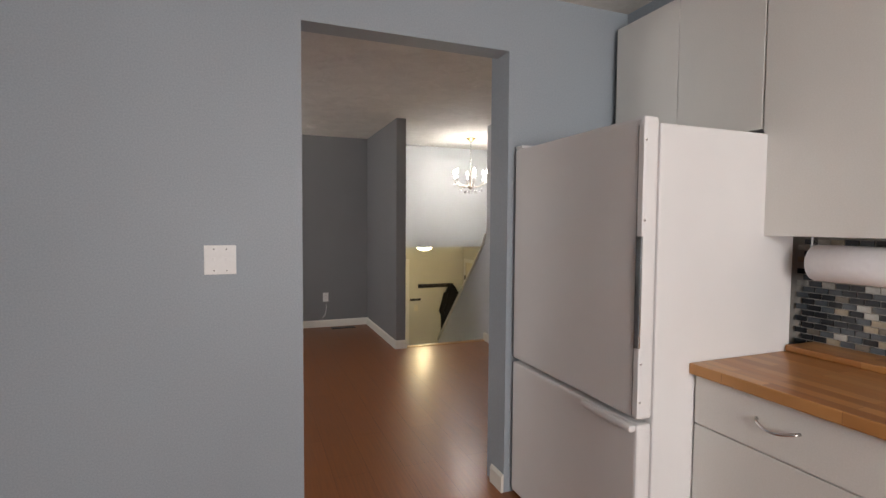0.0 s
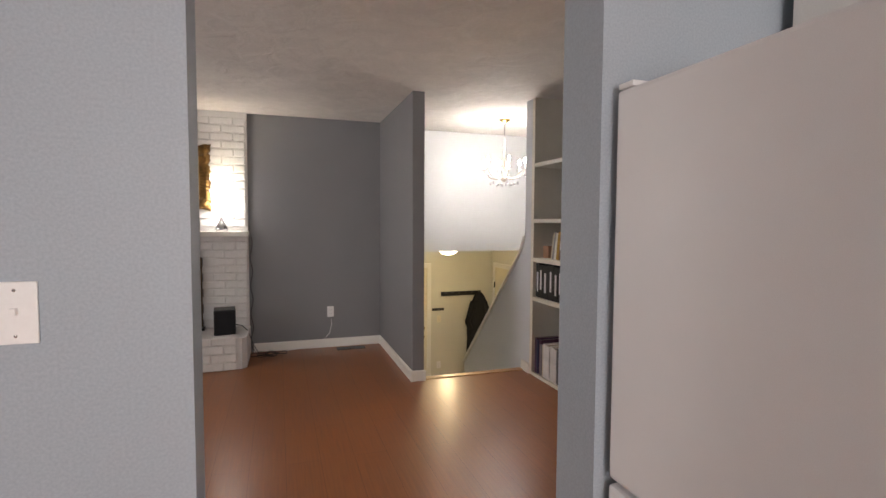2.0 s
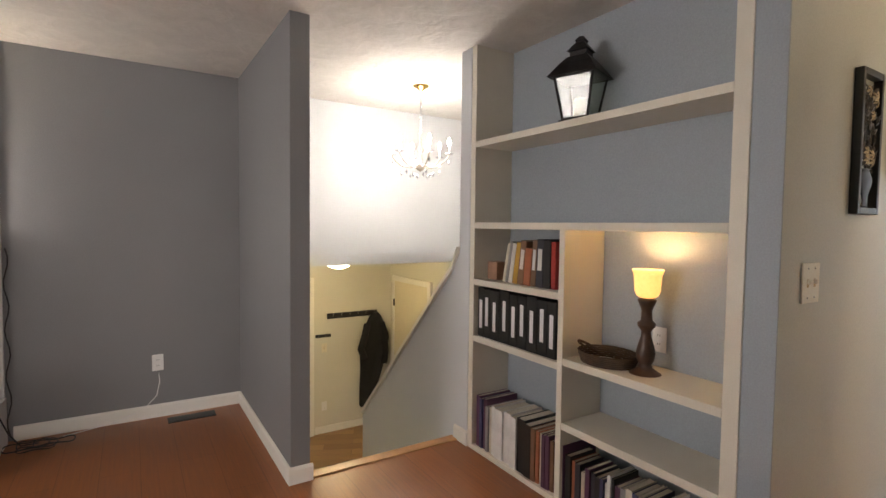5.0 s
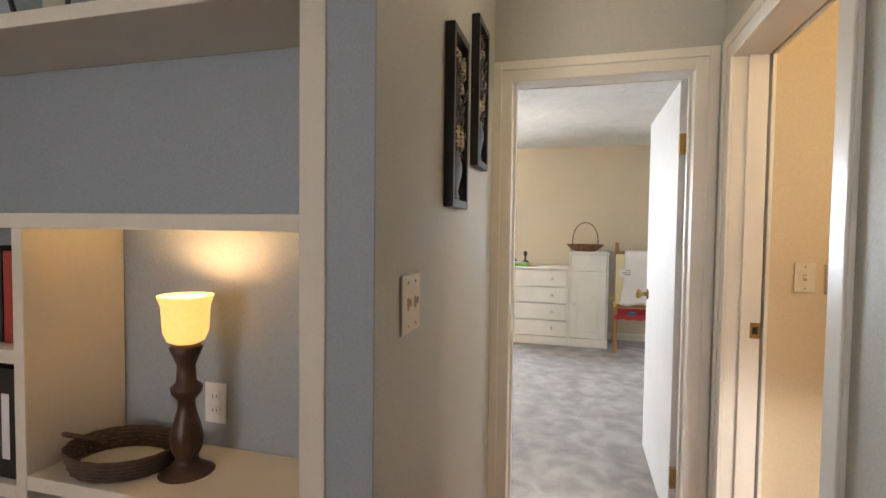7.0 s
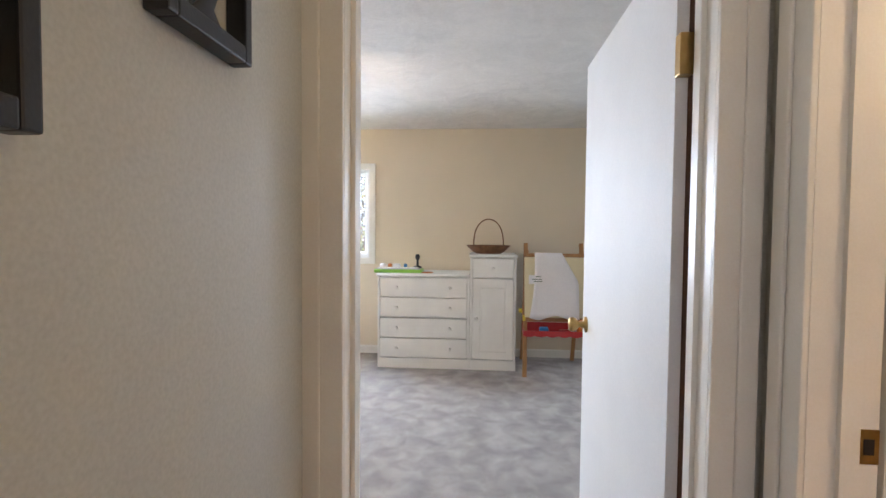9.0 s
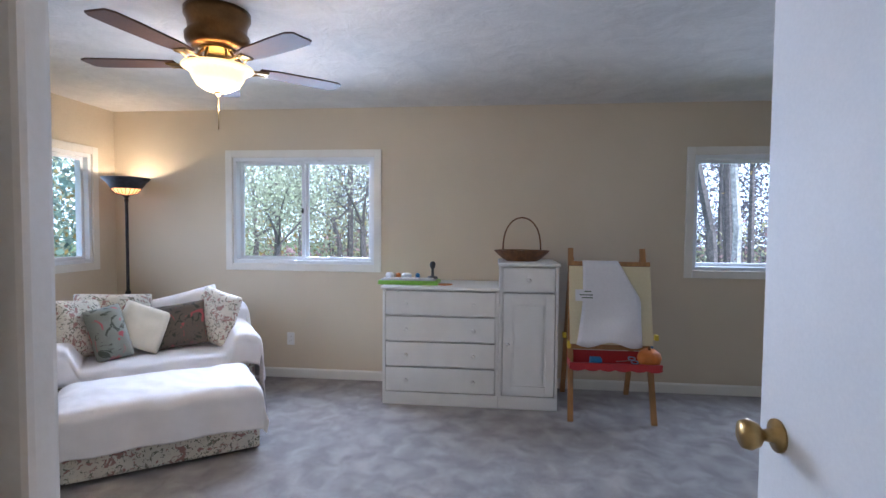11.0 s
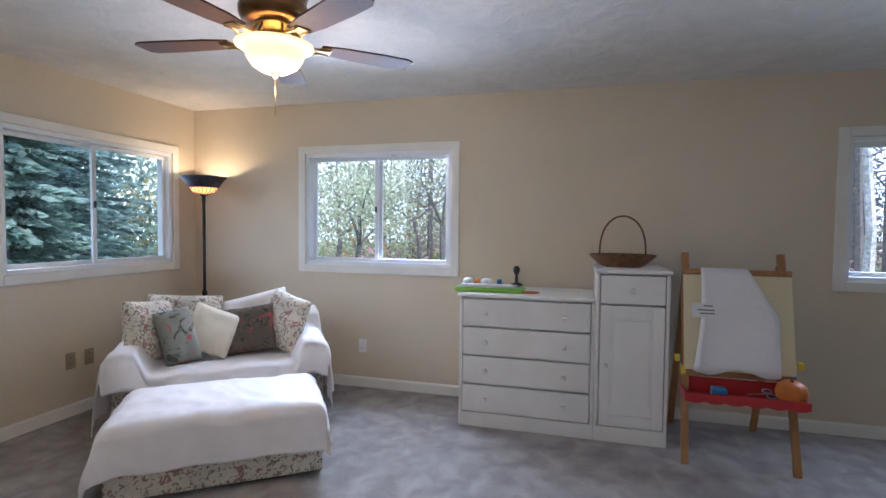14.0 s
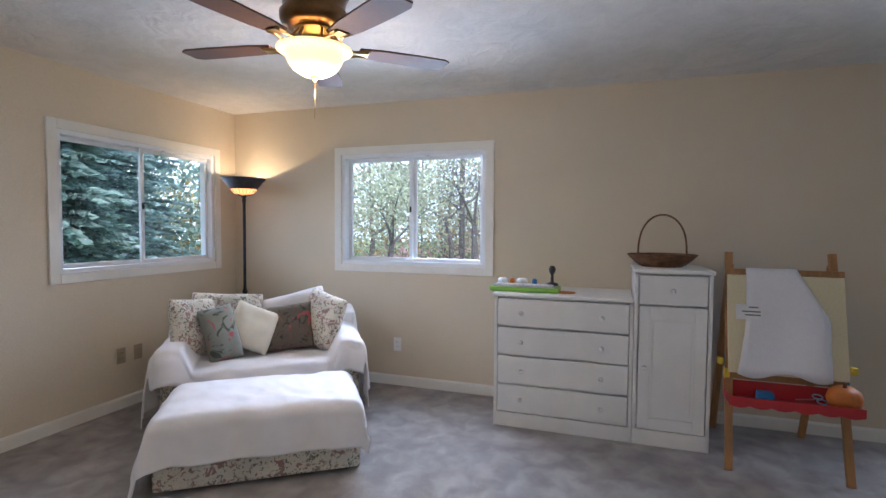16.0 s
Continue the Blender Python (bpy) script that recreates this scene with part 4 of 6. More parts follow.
# ---- shelf contents ----
BOOKCOL = [mat("book_cover_" + n, c, 0.45, 0, 0.12, 8) for n, c in (("cream", (0.6, 0.55, 0.44)), ("grey", (0.3, 0.3, 0.3)), ("ochre", (0.5, 0.3, 0.05)), ("umber", (0.20, 0.11, 0.06)), ("rust", (0.40, 0.13, 0.06)), ("ink", (0.03, 0.03, 0.04)), ("black", (0.015, 0.015, 0.015)), ("red", (0.4, 0.04, 0.03)), ("plum", (0.10, 0.04, 0.08)), ("white", (0.72, 0.71, 0.68)), ("navy", (0.04, 0.05, 0.12)))]
PAGES = mat("book_pages", (0.68, 0.63, 0.52), 0.8, 0, 0.05, 60, 0.4, 300)


def book(x, y, z, w, h, d, cover, lean=0.0, label="upright book on the shelf", mark=None):
    """An upright book, spine towards -x, at its foot."""
    r = thing("book", pose(x, y, z, -lean, 0, 0), label, "book", "books on the shelves")
    c = 0.0025
    part("cover", boxes((0, d, -w / 2, -w / 2 + c, 0, h), (0, d, w / 2 - c, w / 2, 0, h), (0, c, -w / 2 + c, w / 2 - c, 0, h)), cover, r)
    part("page_block", boxes((c + 0.001, d - 0.004, -w / 2 + c, w / 2 - c, 0.003, h - 0.004)), PAGES, r)
    if mark is not None:
        part("spine_label", boxes((-0.0008, -0.0001, -w * 0.3, w * 0.3, h * 0.35, h * 0.8)), mark, r)
    return r


rb = random.Random(7)
# upper row, leaning
y = 4.74
for w, h, ci, lean in ((0.018, 0.225, 0, 12), (0.020, 0.235, 1, 11), (0.030, 0.225, 9, 10), (0.034, 0.23, 2, 9), (0.045, 0.24, 3, 7), (0.05, 0.20, 4, 5), (0.035, 0.245, 3, 4), (0.05, 0.25, 5, 2), (0.05, 0.245, 6, 0), (0.03, 0.24, 7, 0)):
    book(2.34, y - w / 2, 1.049 + 0.002, w, h, 0.16, BOOKCOL[ci], -lean, "book leaning in a row on the shelf", BOOKCOL[9] if ci in (3, 5) else None)
    y -= w + 0.006
tagged(part("wooden_box", boxes((2.37, 2.45, 4.83, 4.92, 1.0485, 1.155), bevel=0.004), mat("pinkish_wood", (0.42, 0.24, 0.16), 0.5, 0, 0.1, 9)), "small pinkish wooden box on the shelf", "box")
# binders
y = 4.935
for k in range(9):
    w = (0.055, 0.05, 0.085, 0.085, 0.062, 0.07, 0.075, 0.07, 0.06)[k]
    w = w * 1.02
    r = thing("binder", pose(2.315, y - w / 2, 0.706), "black ring binder with a white spine label", "binder", "binders on the shelf")
    h = 0.285 + 0.01 * (k % 3 == 0)
    part("cover", boxes((0, 0.235, -w / 2, -w / 2 + 0.003, 0, h), (0, 0.235, w / 2 - 0.003, w / 2, 0, h), (0, 0.003, -w / 2 + 0.003, w / 2 - 0.003, 0, h), bevel=0.0008), BLACK, r)
    part("page_block", boxes((0.02, 0.225, -w / 2 + 0.004, w / 2 - 0.004, 0.006, h - 0.02)), PAGES, r)
    part("spine_label", boxes((-0.0012, -0.0001, -0.013, 0.013, 0.05 + 0.02 * (k % 2), 0.22 + 0.02 * (k % 2))), PAPER, r, "white paper spine label")
    y -= w + 0.003
# bottom left: magazines and white binders
y = 4.93
for w, h, ci in ((0.03, 0.31, 8), (0.025, 0.30, 10), (0.03, 0.305, 8), (0.025, 0.27, 1), (0.022, 0.27, 0), (0.03, 0.29, 9), (0.07, 0.285, 9), (0.062, 0.29, 9), (0.05, 0.285, 9), (0.06, 0.295, 6), (0.05, 0.285, 6), (0.03, 0.28, 3), (0.02, 0.275, 4), (0.022, 0.27, 0), (0.022, 0.275, 8), (0.025, 0.28, 8), (0.02, 0.26, 3), (0.02, 0.275, 8), (0.022, 0.27, 10), (0.022, 0.27, 8)):
    book(2.305 + rb.uniform(0, 0.02), y - w / 2, 0.031, w, h, 0.235, BOOKCOL[ci], 0, "magazine or binder standing on the bottom shelf")
    y -= w + 0.003
# bottom right: small paperbacks
y = 4.205
k = 0
while y > 3.53:
    w = rb.uniform(0.012, 0.034)
    book(2.315 + rb.uniform(0, 0.02), y - w / 2, 0.031, w, rb.uniform(0.18, 0.24), 0.17, BOOKCOL[rb.choice((0, 1, 3, 5, 6, 8, 9, 10, 4, 6))], 0, "thin paperback standing on the bottom shelf")
    y -= w + 0.003

# lantern on the top shelf
ln = thing("lantern", pose(2.43, 4.27, 1.873, 0, 0, 20) @ Matrix.Diagonal((0.92, 0.92, 0.97, 1)), "dark bronze candle lantern with glass sides", "lantern")
part("base", boxes((-0.085, 0.085, -0.085, 0.085, 0, 0.018), (-0.075, 0.075, -0.075, 0.075, 0.0181, 0.03), bevel=0.004), IRON, ln)
for sx in (-1, 1):
    for sy in (-1, 1):
        bm = bmesh.new()
        rod(bm, (sx * 0.070, sy * 0.070, 0.03), (sx * 0.105, sy * 0.105, 0.235), 0.007, 6)
        part("post", bm, IRON, ln)
roof = bmesh.new()
prev = None
for w, z in ((0.135, 0.232), (0.125, 0.245), (0.085, 0.30), (0.055, 0.335), (0.045, 0.338), (0.045, 0.36), (0.058, 0.364), (0.03, 0.40), (0.022, 0.41), (0.028, 0.42), (0.012, 0.44)):
    ring = [roof.verts.new((w * a, w * b, z)) for a, b in ((-1, -1), (1, -1), (1, 1), (-1, 1))]
    if prev:
        for q in range(4):
            roof.faces.new((prev[q], prev[(q + 1) % 4], ring[(q + 1) % 4], ring[q]))
    else:
        roof.faces.new(ring[::-1])
    prev = ring
roof.faces.new(prev)
part("roof", roof, IRON, ln)
for k in range(4):
    g = bmesh.new()
    vs = [g.verts.new(v) for v in ((-0.066, -0.068, 0.034), (0.066, -0.068, 0.034), (0.099, -0.101, 0.23), (-0.099, -0.101, 0.23))]
    g.faces.new(vs)
    g.faces.new([g.verts.new((v.co.x, v.co.y + 0.003, v.co.z)) for v in vs][::-1])
    part("pane", g, LGLASS, ln, m=pose(0, 0, 0, 0, 0, 90 * k))
part("candle", lathe([(0.035, 0.031), (0.035, 0.125), (0.03, 0.13), (0, 0.126)], 24), CREAMC, ln, "cream pillar candle")

# shelf lamp
sl = thing("table_lamp", pose(2.43, 3.862, 0.7055), "lit lamp with an amber glass shade and turned dark base", "lamp")
part("base", lathe([(0.078, 0), (0.08, 0.012), (0.074, 0.025), (0.05, 0.04), (0.03, 0.055), (0.026, 0.07), (0.036, 0.09), (0.040, 0.12), (0.034, 0.15), (0.022, 0.19), (0.020, 0.215), (0.036, 0.235), (0.038, 0.25), (0.024, 0.262), (0.022, 0.305), (0.030, 0.325), (0.040, 0.35), (0.028, 0.36)], 32), TURNED, sl)
part("shade", lathe([(0.028, 0.36), (0.044, 0.368), (0.053, 0.39), (0.055, 0.425), (0.057, 0.455), (0.066, 0.482), (0.063, 0.482), (0.054, 0.455), (0.050, 0.395), (0.026, 0.37)], 36), SHADE_S, sl, "glowing amber glass shade")


def basket(name, m, r, h, material, label, handle, flare=1.3):
    b = thing(name, m, label, "basket")
    bm = bmesh.new()
    rows = 9
    for k in range(rows):
        z = h * k / (rows - 1)
        rr = r * (1 + (flare - 1) * (k / (rows - 1)) ** 0.8)
        n = 40
        tube(bm, [(rr * math.cos(2 * math.pi * q / n) * (1 + 0.012 * (-1) ** (q + k)), 0.8 * rr * math.sin(2 * math.pi * q / n) * (1 + 0.012 * (-1) ** (q + k)), z + 0.004) for q in range(n + 1)], h / rows * 0.62, 6)
    part("weave", bm, material, b)
    part("bottom", lathe([(r * 0.97, 0), (r * 0.97, 0.006), (0, 0.006)], 30, Matrix.Diagonal((1, 0.8, 1, 1))), material, b)
    bm = bmesh.new()
    tube(bm, handle, 0.006, 8)
    part("handle", bm, material, b)
    return b


basket("basket", pose(2.42, 4.055, 0.7055, 0, 0, 90), 0.115, 0.075, DWICK, "low dark wicker basket beside the shelf lamp", [(0.10 + 0.04 * math.cos(a), 0.075 * math.sin(a), 0.078 + 0.045 * math.sin(a)) for a in [math.pi * k / 10 for k in range(11)]], 1.25)
basket("flower_basket", pose(7.70, 2.832, 1.1245, 0, 0, 90), 0.125, 0.075, WICKER, "shallow brown wicker basket with a tall hoop handle", [(0.15 * math.cos(a), 0, 0.085 + 0.262 * math.sin(a) ** 0.8) for a in [math.pi * k / 24 for k in range(25)]], 1.72)

# ---- stairwell and entry ----
cd = thing("chandelier", pose(2.45, 5.9, H), "small crystal chandelier with lit candle bulbs", "chandelier")
part("canopy", lathe([(0.0, -0.045), (0.012, -0.04), (0.03, -0.025), (0.062, -0.008), (0.065, 0)], 28), mat("polished_gold", (0.62, 0.42, 0.12), 0.2, 1.0, 0.05, 6), cd)
chain = bmesh.new()
for k in range(14):
    z = -0.05 - k * 0.024
    tube(chain, [(0.008 * math.cos(a) * (k % 2), 0.008 * math.cos(a) * ((k + 1) % 2), z + 0.016 * math.sin(a)) for a in [2 * math.pi * q / 8 for q in range(9)]], 0.002, 5)
part("chain", chain, CHROME, cd)
part("column", lathe([(0.0, -0.66), (0.03, -0.64), (0.035, -0.62), (0.014, -0.59), (0.012, -0.52), (0.028, -0.49), (0.012, -0.46), (0.010, -0.39), (0, -0.38)], 20), PALEM, cd)
for k in range(6):
    a = 2 * math.pi * k / 6 + 0.3
    ca, sa = math.cos(a), math.sin(a)
    arm = part("arm", tube(bmesh.new(), [(q * ca, q * sa, z) for q, z in ((0.02, -0.60), (0.08, -0.625), (0.14, -0.615), (0.19, -0.58), (0.22, -0.545), (0.225, -0.53))], 0.0055, 8), PALEM, cd)
    part("candle_cup", lathe([(0.008, 0), (0.035, 0.010), (0.036, 0.014), (0.012, 0.014), (0.011, 0.075), (0, 0.076)], 16, pose(0.225 * ca, 0.225 * sa, -0.535)), CRYSTAL, arm)
    part("bulb", lathe([(0.006, 0.0), (0.014, 0.015), (0.013, 0.03), (0.004, 0.055), (0, 0.058)], 12, pose(0.225 * ca, 0.225 * sa, -0.458)), FLAME, arm, "lit candle bulb")
    for q, z in ((0.225, -0.58), (0.15, -0.66), (0.08, -0.68)):
        part("crystal_drop", lathe([(0, -0.03), (0.011, -0.014), (0.009, 0.0), (0.002, 0.012), (0, 0.014)], 6, pose(q * ca, q * sa, z)), CRYSTAL, arm)

fl = thing("ceiling_light", pose(2.29, 7.25, 1.0), "lit flush dome ceiling light in the entry", "ceiling light")
part("frame", lathe([(0.13, -0.02), (0.135, -0.018), (0.135, 0)], 32), BRASS, fl)
part("diffuser", lathe([(0.0, -0.075), (0.05, -0.070), (0.10, -0.05), (0.125, -0.021)], 32), DOME, fl)


def panel_door(name, m, label, w=0.86, h=2.0, lever=False):
    r = thing(name, m, label, "door", kind="structure")
    part("door_leaf", boxes((-w / 2, w / 2, -0.03, -0.004, 0, h), bevel=0.002), DOORY, r)
    part("casing", boxes((-w / 2 - 0.07, -w / 2 - 0.002, -0.04, 0, 0, h + 0.07), (w / 2 + 0.002, w / 2 + 0.07, -0.04, 0, 0, h + 0.07), (-w / 2 - 0.002, w / 2 + 0.002, -0.04, 0, h + 0.003, h + 0.07), bevel=0.004), TRIM, r)
    return r


d2 = panel_door("door_2", pose(1.94, 8.599, -1.3), "closed cream entry door with brass hardware", 0.90, 1.93)
part("door_handle", boxes((0.27, 0.40, -0.085, -0.070, 0.83, 0.85), (0.385, 0.40, -0.07, -0.031, 0.82, 0.86), bevel=0.003), BRASS, d2, "brass lever handle")
part("deadbolt", lathe([(0.03, 0), (0.03, 0.012), (0.018, 0.02), (0, 0.021)], 20, pose(0.39, -0.031, 0.97, 90)), BRASS, d2, "round brass deadbolt")
d3 = panel_door("door_3", pose(3.529, 7.98, -1.3, 0, 0, -90), "closed cream closet door with a dark hinge", 0.86, 1.93)
part("hinge", boxes((-0.445, -0.425, -0.046, -0.0305, 1.6, 1.69)), IRON, d3, "dark hinge")

hr = thing("coat_rack", pose(2.98, 8.598, 0.20), "black wall rack with six metal hooks", "coat rack")
part("board", boxes((-0.345, 0.345, -0.018, 0, -0.035, 0.035), bevel=0.003), BLACK, hr)
for k in range(6):
    x = -0.28 + k * 0.112
    part("hook", tube(bmesh.new(), [(x, -0.019, 0.015), (x, -0.05, 0.010), (x, -0.06, 0.03), (x, -0.055, 0.04)], 0.006, 8), CHROME, hr)
kr = thing("key_rack", pose(2.585, 8.598, -0.045), "small black key rack by the door", "key rack")
part("board", boxes((-0.10, 0.10, -0.015, 0, -0.02, 0.02), bevel=0.003), BLACK, kr)
for k in range(4):
    part("hook", tube(bmesh.new(), [(-0.07 + k * 0.046, -0.0151, 0), (-0.07 + k * 0.046, -0.03, -0.006), (-0.07 + k * 0.046, -0.032, 0.008)], 0.003, 6), CHROME, kr)
tagged(switch_plate(pose(2.60, 8.598, -0.20), 1, PLATE, "almond switch plate by the entry door"), "almond switch plate by the entry door")
outlet(pose(2.60, 8.598, -0.95), "white wall outlet low on the entry wall")


def coat():
    """A long dark coat hanging from one hook: a fluted, drooping shell."""
    bm = bmesh.new()
    rings = []
    for i in range(22):
        f = i / 21
        z = 0.16 - 1.22 * f
        w = 0.04 + 0.13 * min(1, f * 4) ** 0.7 - 0.09 * max(0, f - 0.45) / 0.55
        c = 0.02 - 0.20 * max(0, f - 0.3)
        ring = []
        for k in range(28):
            a = 2 * math.pi * k / 28
            fl_ = 1 + 0.10 * math.sin(5 * a + 3 * f) + 0.08 * math.sin(9 * a + f * 6)
            ring.append(bm.verts.new((c + w * fl_ * math.cos(a), -0.085 + (0.05 + 0.03 * f) * fl_ * math.sin(a), z)))
        rings.append(ring)
    for a, b in zip(rings, rings[1:]):
        for k in range(28):
            bm.faces.new((a[k], a[(k + 1) % 28], b[(k + 1) % 28], b[k])).smooth = True
    bm.faces.new(rings[0])
    bm.faces.new(rings[-1][::-1])
    return bm


ct = thing("coat", pose(3.25, 8.598, 0.05), "long black coat hanging from the rack", "coat")
part("body", coat(), CLOTHK, ct)
part("sleeve", tube(bmesh.new(), [(-0.10, -0.10, 0.02), (-0.15, -0.12, -0.14), (-0.20, -0.12, -0.30), (-0.15, -0.12, -0.42)], 0.045, 12), CLOTHK, ct)
part("sleeve", tube(bmesh.new(), [(0.10, -0.10, 0.02), (0.13, -0.12, -0.14), (0.15, -0.12, -0.36), (0.13, -0.12, -0.52)], 0.045, 12), CLOTHK, ct)

# ---- hall pictures ----
PEWTER = mat("dull_grey_pewter", (0.045, 0.045, 0.05), 0.45, 0.4, 0.2, 12)
DARKLEAF = mat("dark_bronze_leaf", (0.035, 0.028, 0.022), 0.5, 0.3, 0.5, 25)
RELIEF = mat("cream_carved_flowers", (0.36, 0.29, 0.18), 0.5, 0, 0.5, 25, 0.4, 90)


def wall_panel(m, h, seed):
    """An openwork frame: an urn at the foot and a raised spray of leaves and flowers above it."""
    r = thing("wall_panel", m, "openwork dark metal panel with an urn of cream flowers", "wall art", "carved panels in the hall")
    w = 0.20
    part("frame", boxes((-w / 2, -w / 2 + 0.020, -0.03, 0, 0, h), (w / 2 - 0.020, w / 2, -0.03, 0, 0, h), (-w / 2 + 0.020, w / 2 - 0.020, -0.03, 0, 0, 0.025), (-w / 2 + 0.020, w / 2 - 0.020, -0.03, 0, h - 0.025, h), bevel=0.003), BLACK, r)
    part("urn", lathe([(0.030, 0.026), (0.034, 0.034), (0.018, 0.050), (0.030, 0.075), (0.055, 0.11), (0.060, 0.135), (0.042, 0.155), (0.038, 0.165), (0.048, 0.172)], 24, pose(0.005, -0.013, 0) @ Matrix.Diagonal((1, 0.22, 1, 1))), PEWTER, r, "flattened grey urn")
    q = random.Random(seed)

    def spray(count, lo, hi, size, slim, proud):
        bm = bmesh.new()
        for _ in range(count):
            f = q.random()
            cz = lo + (hi - lo) * f
            reach = 0.018 + 0.055 * math.sin(math.pi * min(1, 0.25 + f * 0.75))
            cx = q.uniform(-reach, reach)
            lean, ln_ = q.uniform(-70, 70), size * q.uniform(0.7, 1.35)
            y = -0.012 - proud * q.random()
            out = [(0, 0), (slim * 0.5, 0.3), (slim * 0.42, 0.65), (0, 1), (-slim * 0.42, 0.65), (-slim * 0.5, 0.3)]
            mm = pose(cx, y, cz, q.uniform(-25, 10), lean, 0)
            ring = [bm.verts.new(mm @ Vector((a * ln_, 0, b * ln_))) for a, b in out]
            mid = bm.verts.new(mm @ Vector((0, -0.005, 0.45 * ln_)))
            for k in range(6):
                bm.faces.new((ring[k], ring[(k + 1) % 6], mid))
        return bm

    stems = bmesh.new()
    for k in range(6):
        x = -0.05 + 0.02 * k
        tube(stems, [(0.004, -0.012, 0.165), (x * 0.5, -0.014, 0.165 + (h - 0.2) * 0.45), (x, -0.012, h - 0.05 - 0.02 * (k % 3))], 0.0025, 6)
    part("stem", stems, BLACK, r)
    part("leaves", spray(150, 0.15, h - 0.07, 0.042, 0.42, 0.012), DARKLEAF, r, "dark metal leaves")
    blooms = bmesh.new()
    for _ in range(9):
        cx, cz = q.uniform(-0.05, 0.055), q.uniform(0.2, h - 0.07)
        for k in range(7):
            mm = pose(cx, -0.030, cz, -22, 360 * k / 7 + q.uniform(-8, 8), 0)
            ln_ = q.uniform(0.022, 0.03)
            ring = [blooms.verts.new(mm @ Vector(v)) for v in ((0, 0, 0), (0.006, -0.002, ln_ * 0.6), (0, 0, ln_), (-0.006, -0.002, ln_ * 0.6))]
            blooms.faces.new(ring)
    part("flower_relief", blooms, RELIEF, r, "raised cream flowers")
    return r


wall_panel(pose(2.905, 3.294, 1.428), 0.537, 3)
wall_panel(pose(3.262, 3.294, 1.595), 0.54, 5)

# ---- bedroom: ceiling fan ----
fan = thing("ceiling_fan", pose(6.016, 4.43, H), "five-blade walnut ceiling fan with a lit alabaster bowl", "ceiling fan")
part("motor_housing", lathe([(0.10, -0.185), (0.135, -0.18), (0.15, -0.15), (0.152, -0.12), (0.135, -0.10), (0.14, -0.06), (0.155, -0.03), (0.155, 0)], 40), mat("dark_antique_brass", (0.16, 0.09, 0.04), 0.3, 1.0, 0.2, 9), fan, "dark antique brass housing")
part("light_fitter", lathe([(0.05, -0.275), (0.09, -0.27), (0.075, -0.25), (0.05, -0.235), (0.055, -0.21), (0.085, -0.195), (0.09, -0.186)], 32), BRASS, fan)
part("bowl", lathe([(0.02, -0.392), (0.06, -0.383), (0.098, -0.36), (0.118, -0.33), (0.128, -0.305), (0.150, -0.285), (0.168, -0.277), (0.166, -0.272), (0.145, -0.279), (0.122, -0.30), (0.11, -0.33), (0.09, -0.355), (0.02, -0.386)], 40), SHADE_W, fan, "glowing cream alabaster glass bowl")
part("finial", lathe([(0.0, -0.415), (0.008, -0.41), (0.014, -0.40), (0.022, -0.391), (0.018, -0.386)], 20), BRASS, fan)
part("pull_chain", tube(bmesh.new(), [(0, 0, -0.415), (0.001, 0, -0.50), (0, 0.001, -0.575)], 0.0018, 6), BRASS, fan)
for k in range(5):
    turn = 97 + 72 * k
    rot = pose(0, 0, -0.258, 0, 0, turn)
    out = [(0.20, -0.045), (0.30, -0.062), (0.50, -0.070), (0.61, -0.068), (0.64, -0.05), (0.64, 0.05), (0.61, 0.068), (0.50, 0.070), (0.30, 0.062), (0.20, 0.045)]
    bm = prism(out, 0.008, "z")
    b = part("blade", bm, BROWNWOOD, fan, m=rot @ pose(0, 0, 0, -2, 0, 0))
    bm = bmesh.new()
    for s in (-1, 1):
        tube(bm, [(0.085, s * 0.012, 0.055), (0.12, s * 0.03, 0.0), (0.16, s * 0.040, -0.012), (0.20, s * 0.022, -0.006), (0.24, s * 0.030, -0.006)], 0.006, 7)
    box(bm, 0.185, 0.245, -0.035, 0.035, -0.006, -0.001, 0.002)
    part("blade_iron", bm, BRASS, b)
# ---- torchiere ----
DRAGON = mat("dark_leaded_glass", (0.02, 0.022, 0.035), 0.55, 0, 0.6, 30)
to = thing("floor_lamp", pose(7.73, 6.30, 0.004), "dark bronze torchiere with a leaded glass bowl", "floor lamp")
part("base", lathe([(0.14, 0), (0.145, 0.012), (0.12, 0.03), (0.05, 0.05), (0.02, 0.08)], 32), IRON, to)
part("pole", lathe([(0.014, 0.08), (0.013, 0.70), (0.022, 0.72), (0.014, 0.745), (0.024, 0.775), (0.013, 0.81), (0.013, 1.58), (0.02, 1.60), (0.012, 1.62), (0.035, 1.645)], 20), IRON, to)
bowl = part("bowl", lathe([(0.032, 1.645), (0.085, 1.66), (0.115, 1.70), (0.111, 1.70), (0.08, 1.667), (0.03, 1.652)], 40), glow("lit_leaded_amber_glass", (1.0, 0.42, 0.12), 2.6, (0.5, 0.2, 0.08)), to, "glowing amber leaded glass")
part("bowl_rim", lathe([(0.116, 1.701), (0.155, 1.755), (0.188, 1.79), (0.190, 1.797), (0.184, 1.793), (0.15, 1.757), (0.111, 1.703)], 40), DRAGON, to, "dark blue leaded glass rim")
bm = bmesh.new()
for k in range(20):
    a = 2 * math.pi * k / 20
    rod(bm, (0.034 * math.cos(a), 0.034 * math.sin(a), 1.645), (0.088 * math.cos(a), 0.088 * math.sin(a), 1.661), 0.003, 5)
    rod(bm, (0.088 * math.cos(a), 0.088 * math.sin(a), 1.661), (0.118 * math.cos(a), 0.118 * math.sin(a), 1.701), 0.003, 5)
part("leading", bm, IRON, to)

